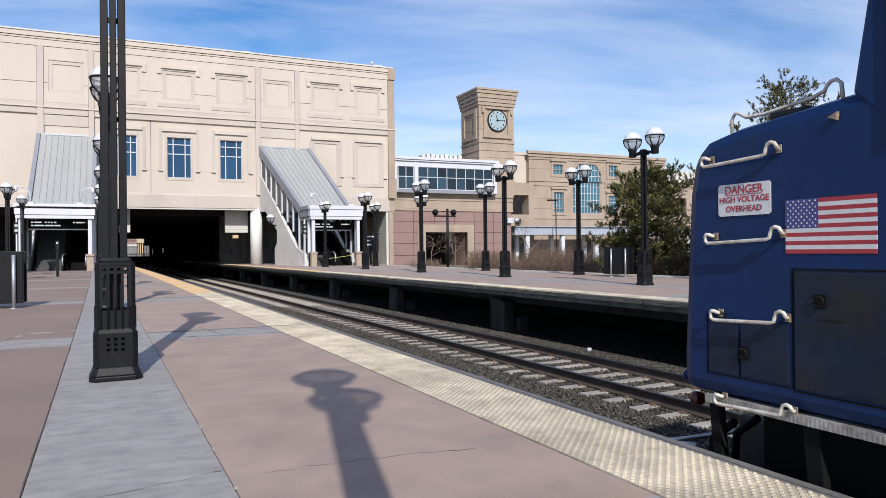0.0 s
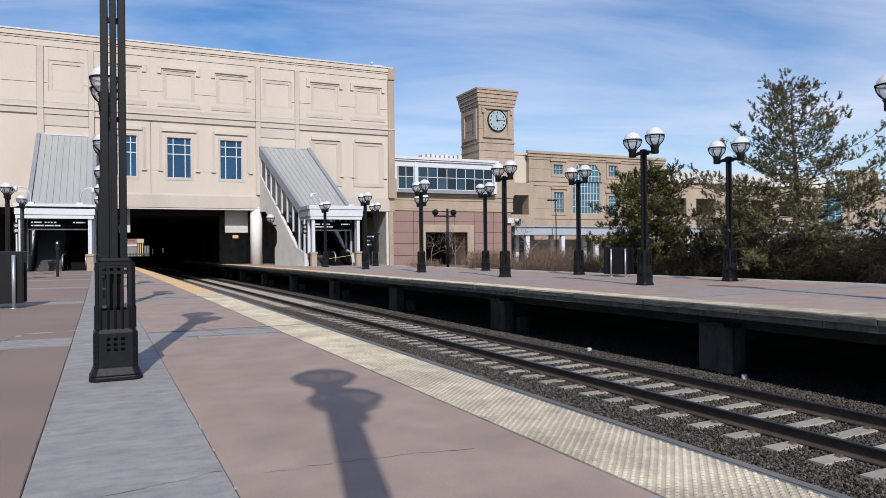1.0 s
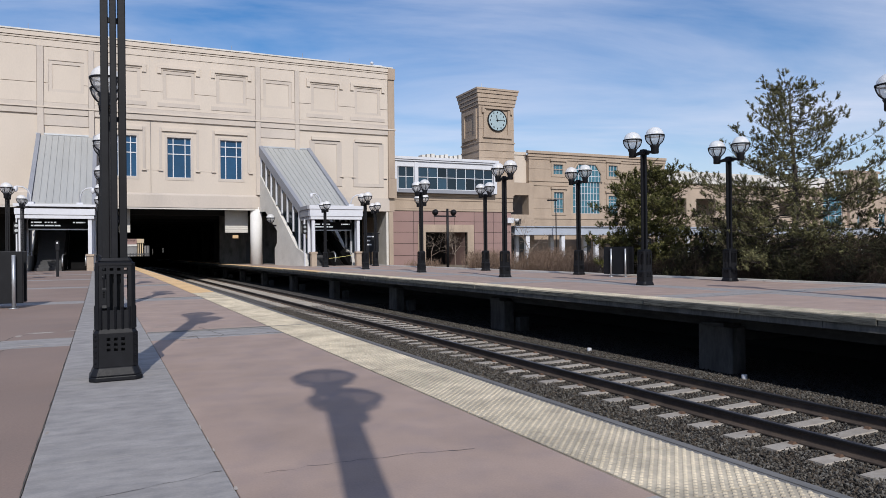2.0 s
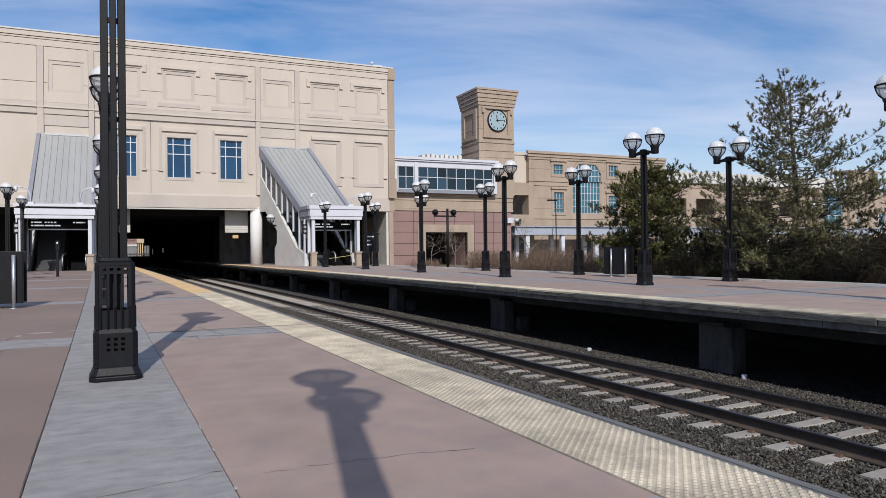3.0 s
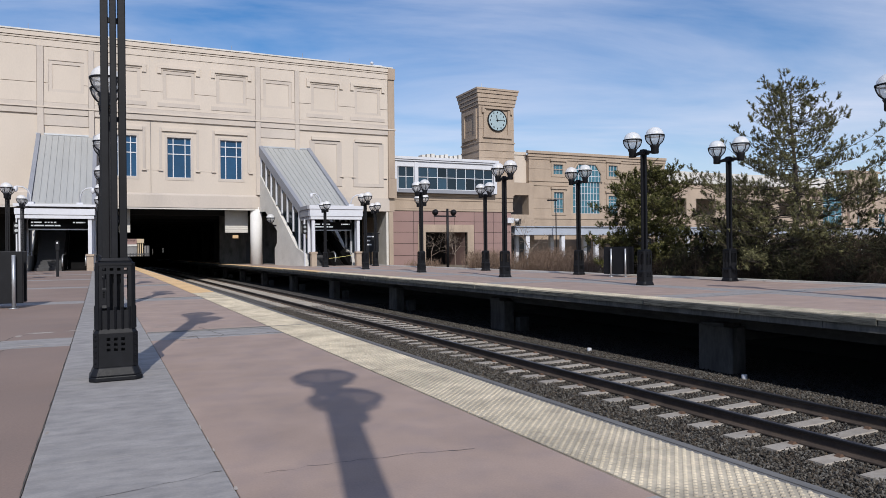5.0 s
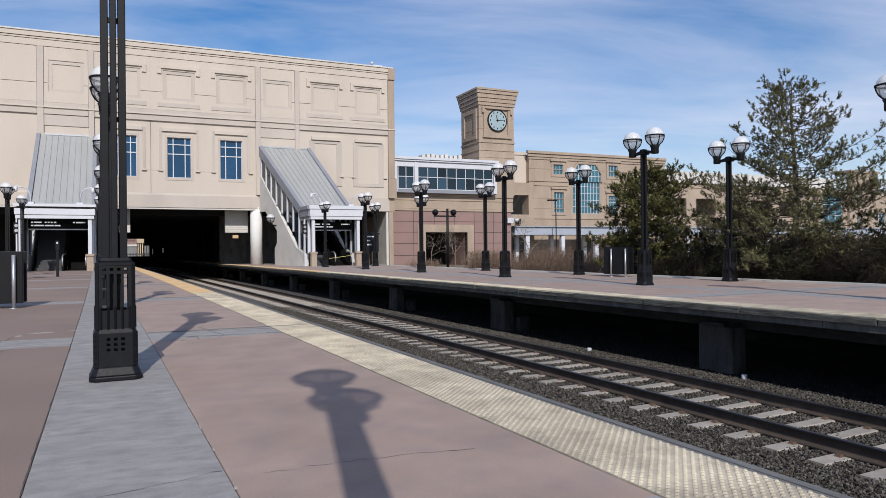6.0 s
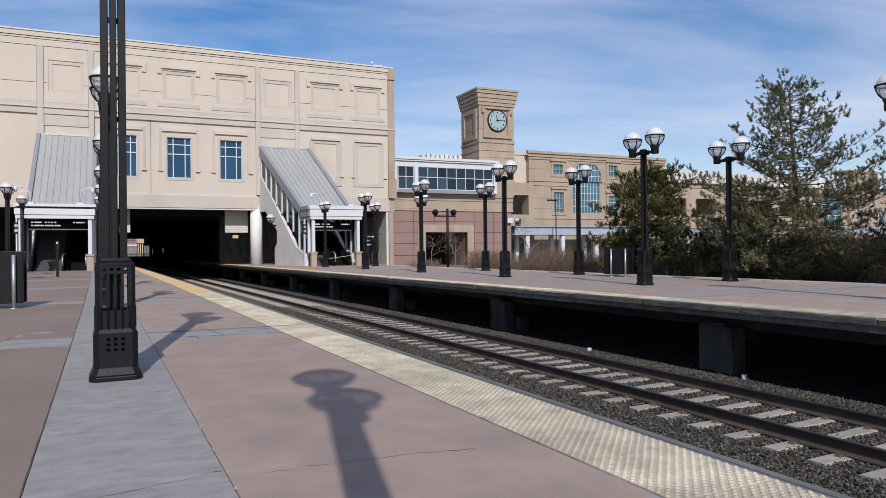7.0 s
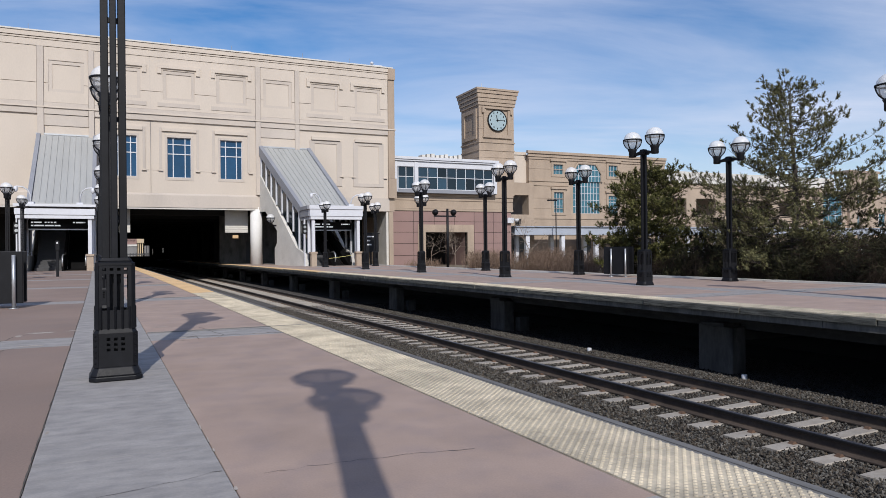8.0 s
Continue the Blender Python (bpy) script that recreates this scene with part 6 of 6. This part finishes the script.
cab = part("cab", bm, M_BLUE, loco, "dark blue cab", 0.02)
for a, b, z0, z1 in ((-1.16, -1.95, 2.75, 3.6), (-2.1, -2.9, 2.75, 3.6)):
    bm = bmesh.new()
    flank(bm, a, b, z0, z1, 0.014, 0.02)
    win = part("side_window", bm, M_GLASS, cab, "dark cab side window")
    bm = bmesh.new()
    for x0, x1, y0, y1 in ((a + 0.03, a, z0, z1), (b, b - 0.03, z0, z1), (a + 0.03, b - 0.03, z1, z1 + 0.03), (a + 0.03, b - 0.03, z0 - 0.03, z0)):
        flank(bm, x0, x1, y0, y1, 0.02, 0.03)
    part("window_rubber", bm, M_BLACK, win)
bm = bmesh.new()
for s in (-0.75, 0.75):
    box(bm, s - 0.55, s + 0.55, -1.10, -1.02, 3.1, 3.72)
part("windshield", bm, M_GLASS, cab, "dark windshield panes")
bm = bmesh.new()
box(bm, -1.25, 1.25, -15.8, -3.3, 1.52, 4.1)
for k in range(14):
    box(bm, -1.27, -1.25, -4.2 - 0.8 * k, -3.55 - 0.8 * k, 1.7, 3.2)
part("engine_hood", bm, M_BLUE, loco, "long blue engine hood", 0.03)
for k in range(3):
    bm = bmesh.new()
    lathe(bm, [(0.6, 4.1), (0.6, 4.22), (0.5, 4.25)], (0, -10.5 - 1.7 * k, 0), 20)
    part("roof_fan", bm, M_ALU, loco)
bm = bmesh.new()
box(bm, -HALF - 0.012, HALF + 0.012, -16.4, -0.14, 1.445, 1.488)
for k in range(110):
    box(bm, -HALF - 0.0135, -HALF - 0.012, -0.182 - 0.022 * k, -0.172 - 0.022 * k, 1.45, 1.484)
part("side_sill", bm, M_SILL, loco, "dull silver ribbed sill along the deck")
bm = bmesh.new()
box(bm, -1.2, 1.2, -16.2, -0.3, 1.0, 1.445)
part("underframe", bm, M_DARK, loco, "black underframe")
bm = bmesh.new()
box(bm, -1.35, 1.35, -10.2, -6.4, 0.25, 1.0)
part("fuel_tank", bm, M_DARK, loco, bevel=0.1)
for cy in (-3.4, -13.2):
    bm = bmesh.new()
    for s in (-1, 1):
        prism(bm, [(cy - 1.9, 0.55), (cy - 1.6, 0.35), (cy + 1.6, 0.35), (cy + 1.9, 0.55), (cy + 1.7, 0.95), (cy - 1.7, 0.95)], s * 1.02 - 0.08, s * 1.02 + 0.08, "x")
    box(bm, -1.0, 1.0, cy - 0.3, cy + 0.3, 0.4, 0.9)
    truck = part("truck_frame", bm, M_DARK, loco, "black truck side frame")
    for wy in (cy - 1.35, cy + 1.35):
        bm = bmesh.new()
        rod(bm, (-0.70, wy, 0.508), (-0.83, wy, 0.508), 0.508, seg=28)
        rod(bm, (0.70, wy, 0.508), (0.83, wy, 0.508), 0.508, seg=28)
        rod(bm, (-0.7, wy, 0.508), (0.7, wy, 0.508), 0.09, seg=10)
        part("wheel_set", bm, M_RAIL, truck)
# pilot, step, coupler and hoses at the nose end
bm = bmesh.new()
prism(bm, [(-0.35, 0.95), (-0.12, 0.95), (0.02, 0.25), (-0.08, 0.22)], -1.3, 1.3, "x")
part("pilot", bm, M_DARK, loco, "black pilot plate")
for y0, y1 in ((-0.14, -0.20), (-0.70, -0.78)):
    bm = bmesh.new()
    prism(bm, [(y0, 1.45), (y1, 1.45), (y1 - 0.07, 0.62), (y0 - 0.07, 0.62)], -HALF + 0.02, -HALF + 0.07, "x")
    part("step_hanger", bm, M_DARK, loco, "black step hanger")
for z in (0.64, 1.02):
    bm = bmesh.new()
    box(bm, -HALF + 0.02, -HALF + 0.30, -0.80, -0.22, z, z + 0.03)
    part("step_tread", bm, M_DARK, loco)
bm = bmesh.new()
box(bm, -0.14, 0.14, -0.3, 0.55, 0.75, 1.0)
box(bm, -0.22, 0.20, 0.45, 0.72, 0.70, 1.06)
part("coupler", bm, M_RAIL, loco, "rusty knuckle coupler", 0.03)
for x in (-1.05, -0.85, 0.85, 1.05):
    bm = bmesh.new()
    tube(bm, [(x, 0.02, 1.25), (x, 0.18, 1.12), (x + 0.03, 0.22, 0.9), (x + 0.10, 0.20, 0.72)], 0.025, 6)
    part("brake_hose", bm, M_DARK, loco)
bm = bmesh.new()
tube(bm, [(-1.35, 0.02, 1.15), (-1.36, 0.32, 1.10), (-1.0, 0.42, 1.05), (-0.6, 0.40, 1.05)], 0.018, 6)
tube(bm, [(-1.36, 0.06, 0.98), (-1.36, 0.30, 0.95), (-1.0, 0.40, 0.92)], 0.018, 6)
part("pilot_rail", bm, M_ALU, loco, "pale steel lever at the pilot")
bm = bmesh.new()
lathe(bm, [(0.035, 0.0), (0.04, 0.02), (0.04, 0.05), (0.02, 0.065)], seg=12)
ob = part("marker_lamp", bm, M_MARKER, loco, "small red marker lamp")
ob.matrix_basis = pose(-1.34, 0.0, 1.42, -90)
bm = bmesh.new()
prism(bm, [(0.04, 1.53), (0.075, 1.53), (0.065, 1.57), (0.035, 1.60)], -HALF + 0.03, HALF - 0.03, "x")
part("nose_foot", bm, M_BLUE, loco, bevel=0.015)
# grab irons
for z, y0, y1 in ((2.755, -0.17, -0.62), (2.345, -0.19, -0.64), (1.94, -0.22, -0.66), (1.50, -0.24, -0.69)):
    bm = bmesh.new()
    x = -HALF - 0.048
    tube(bm, [(-HALF - 0.004, y0 - 0.028, z - 0.004), (x + 0.018, y0 - 0.028, z - 0.002), (x, y0 - 0.022, z + 0.006), (x, y0 - 0.004, z + 0.008), (x, y0 + 0.004, z - 0.006), (x, y0 + 0.002, z - 0.028), (x, y0 - 0.012, z - 0.040), (x, y0 - 0.05, z - 0.040), (x, y1 + 0.075, z - 0.026), (x, y1 + 0.058, z - 0.018), (x, y1 + 0.052, z + 0.004), (x, y1 + 0.044, z + 0.026), (x, y1 + 0.024, z + 0.034), (x, y1 + 0.004, z + 0.028), (x + 0.004, y1 - 0.004, z + 0.010), (x + 0.024, y1 + 0.006, z + 0.002), (-HALF - 0.004, y1 + 0.012, z + 0.002)], 0.0095, 8)
    grab = part("grab_iron", bm, M_CREAM, loco, "cream painted grab iron with rusty feet")
    for yy, zz in ((y0 - 0.030, z - 0.004), (y1 + 0.012, z + 0.002)):
        q = bmesh.new()
        box(q, -HALF - 0.010, -HALF - 0.003, yy - 0.015, yy + 0.015, zz - 0.020, zz + 0.020)
        part("foot_plate", q, M_RUSTY, grab, "rusty cream foot plate")
        q = bmesh.new()
        rod(q, (-HALF - 0.010, yy, zz), (-HALF - 0.022, yy, zz), 0.011, seg=6)
        part("bolt", q, M_RAIL, grab)
bm = bmesh.new()
hr = -HALF + 0.13
tube(bm, [(hr, -0.22, 2.82), (hr, -0.215, 2.97), (hr, -0.235, 3.005), (hr, -0.265, 3.0), (hr, -0.31, 2.972), (hr, -0.42, 2.97), (hr, -0.69, 3.0), (hr, -0.752, 3.02), (hr, -0.768, 3.045), (hr, -0.785, 3.058), (hr, -0.812, 3.062), (hr, -0.836, 3.04), (hr, -0.85, 2.92)], 0.0095, 8)
part("nose_handrail", bm, M_CREAM, loco, "pale handrail on top of the nose")
bm = bmesh.new()
box(bm, -1.36, -0.9, -0.70, -0.47, 2.88, 2.966)
part("nose_vent", bm, M_BLACK, nose, "low black vent on the nose", 0.025)
bm = bmesh.new()
prism(bm, [(-0.868, 2.862), (-0.912, 2.882), (-0.908, 2.845)], -HALF - 0.02, -HALF, "x")
part("corner_lamp", bm, M_RUSTY, nose, "small wedge-shaped bracket")
# doors and seams on the flank
SEAMS = [(-0.665, -0.675, 1.60, 2.18), (-0.675, -1.7, 2.172, 2.18), (-0.675, -1.7, 1.592, 1.60), (-0.15, -0.155, 1.60, 1.93), (-0.15, -0.66, 1.604, 1.61), (-0.36, -0.366, 1.61, 1.85)]
bm = bmesh.new()
for a, b, z0, z1 in SEAMS:
    flank(bm, a, b, z0, z1, 0.003, 0.012)
part("door_seam", bm, M_DARK, nose, "dark door gap")
bm = bmesh.new()
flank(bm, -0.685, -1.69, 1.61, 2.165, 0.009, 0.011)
door = part("side_door", bm, M_BLUE_DULL, nose, "dull dark blue equipment door", 0.004)
bm = bmesh.new()
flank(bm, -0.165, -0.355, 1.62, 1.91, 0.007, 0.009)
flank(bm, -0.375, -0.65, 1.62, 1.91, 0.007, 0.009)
part("side_door", bm, M_BLUE_DULL, nose, "dull dark blue equipment door", 0.003)
for y, z in ((-0.815, 2.03), (-0.395, 1.74)):
    bm = bmesh.new()
    flank(bm, y + 0.028, y - 0.032, z - 0.034, z + 0.034, 0.0125, 0.006)
    latch = part("latch", bm, M_DARK, nose, "recessed black latch", 0.004)
    bm = bmesh.new()
    x = -HALF - 0.024
    tube(bm, [(x + 0.012, y + 0.045, z + 0.018), (x, y + 0.03, z + 0.020), (x, y - 0.012, z + 0.024), (x, y - 0.026, z + 0.012), (x, y - 0.024, z - 0.016), (x, y - 0.008, z - 0.024), (x, y + 0.02, z - 0.014), (x + 0.012, y + 0.045, z - 0.012)], 0.0042, 6)
    part("latch_handle", bm, M_BLACK, latch)
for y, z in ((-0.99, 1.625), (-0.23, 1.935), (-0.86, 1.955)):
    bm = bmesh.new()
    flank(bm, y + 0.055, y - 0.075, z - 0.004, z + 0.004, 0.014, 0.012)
    part("door_hinge", bm, M_BLUE_DULL, nose)
# danger plate
bm = bmesh.new()
prism(bm, [(-0.240, 2.455), (-0.250, 2.445), (-0.550, 2.445), (-0.560, 2.455), (-0.560, 2.600), (-0.550, 2.610), (-0.250, 2.610), (-0.240, 2.600)], -HALF - 0.006, -HALF - 0.002, "x")
plate = part("danger_plate", bm, M_FLAGWHITE, loco, "white danger plate with red lettering")


def words(text, size, y, z, parent):
    cu = bpy.data.curves.new("words", "FONT")
    cu.body, cu.size, cu.align_x, cu.align_y, cu.extrude = text, size, "CENTER", "CENTER", 0.0006
    cu.offset = 0.0006
    tmp = bpy.data.objects.new("words", cu)
    me = bpy.data.meshes.new_from_object(tmp)
    bpy.data.objects.remove(tmp)
    me.materials.clear()
    me.materials.append(M_TEXT)
    ob = part("lettering", me, None, parent)
    ob.matrix_basis = on_side(-HALF - 0.0072, y, z)
    return ob


words("DANGER", 0.058, -0.40, 2.578, plate)
words("HIGH VOLTAGE", 0.0425, -0.40, 2.528, plate)
words("OVERHEAD", 0.0425, -0.40, 2.480, plate)
bm = bmesh.new()
flank(bm, -0.29, -0.51, 2.5515, 2.5545, 0.0075, 0.002)
part("underline", bm, M_TEXT, plate)
# flag
FY0, FY1, FZ0, FZ1 = -0.638, -1.075, 2.25, 2.505
flag = None
h = (FZ1 - FZ0) / 13
for mat, name in ((M_RED, "red_stripes"), (M_FLAGWHITE, "white_stripes")):
    for k in range(13):
        if (k % 2 == 0) != (name == "red_stripes"):
            continue
        z1 = FZ1 - k * h
        bm = bmesh.new()
        flank(bm, FY0 - (0.17 if k < 7 else 0), FY1, z1 - h, z1, 0.004, 0.003)
        if flag is None:
            flag = part("flag", bm, mat, loco, "flag decal with red and white stripes and stars")
        else:
            part("stripe", bm, mat, flag)
bm = bmesh.new()
flank(bm, FY0, FY0 - 0.17, FZ1 - 7 * h, FZ1, 0.004, 0.003)
union = part("star_field", bm, M_NAVY, flag)
bm = bmesh.new()
for r in range(9):
    for c in range(6 if r % 2 == 0 else 5):
        cy = FY0 - 0.17 * ((c + 0.5) / 6 + (0 if r % 2 == 0 else 1 / 12))
        cz = FZ1 - 7 * h * (r + 0.7) / 9.4
        star = [(cy + rad * math.sin(a), cz + rad * math.cos(a)) for rad, a in ((0.0055 if i % 2 == 0 else 0.0023, i * math.pi / 5) for i in range(10))]
        prism(bm, star, -HALF - 0.0055, -HALF - 0.004, "x")
part("stars", bm, M_FLAGWHITE, flag)


def motions():
    """The locomotive runs off southwards; the pines stir in the wind."""
    rows = []
    for k in range(81):
        t = k * 0.1
        y = LOCO_Y - 8.55 * t
        rows.append((t, pose(TRACK_A + bend(y), y, RAIL_TOP + 0.003, 0, 0, math.degrees(heading(y)))))
    walk(loco, rows)
    rows = []
    for k in range(21):
        t = k * 0.4
        rows.append((t, BIG_PINE @ pose(0, 0, 0, 0.30 * math.sin(2.1 * t + 0.4), 0.38 * math.sin(1.6 * t) + 0.15 * math.sin(4.3 * t), 0)))
    walk(big_pine, rows)


motions()
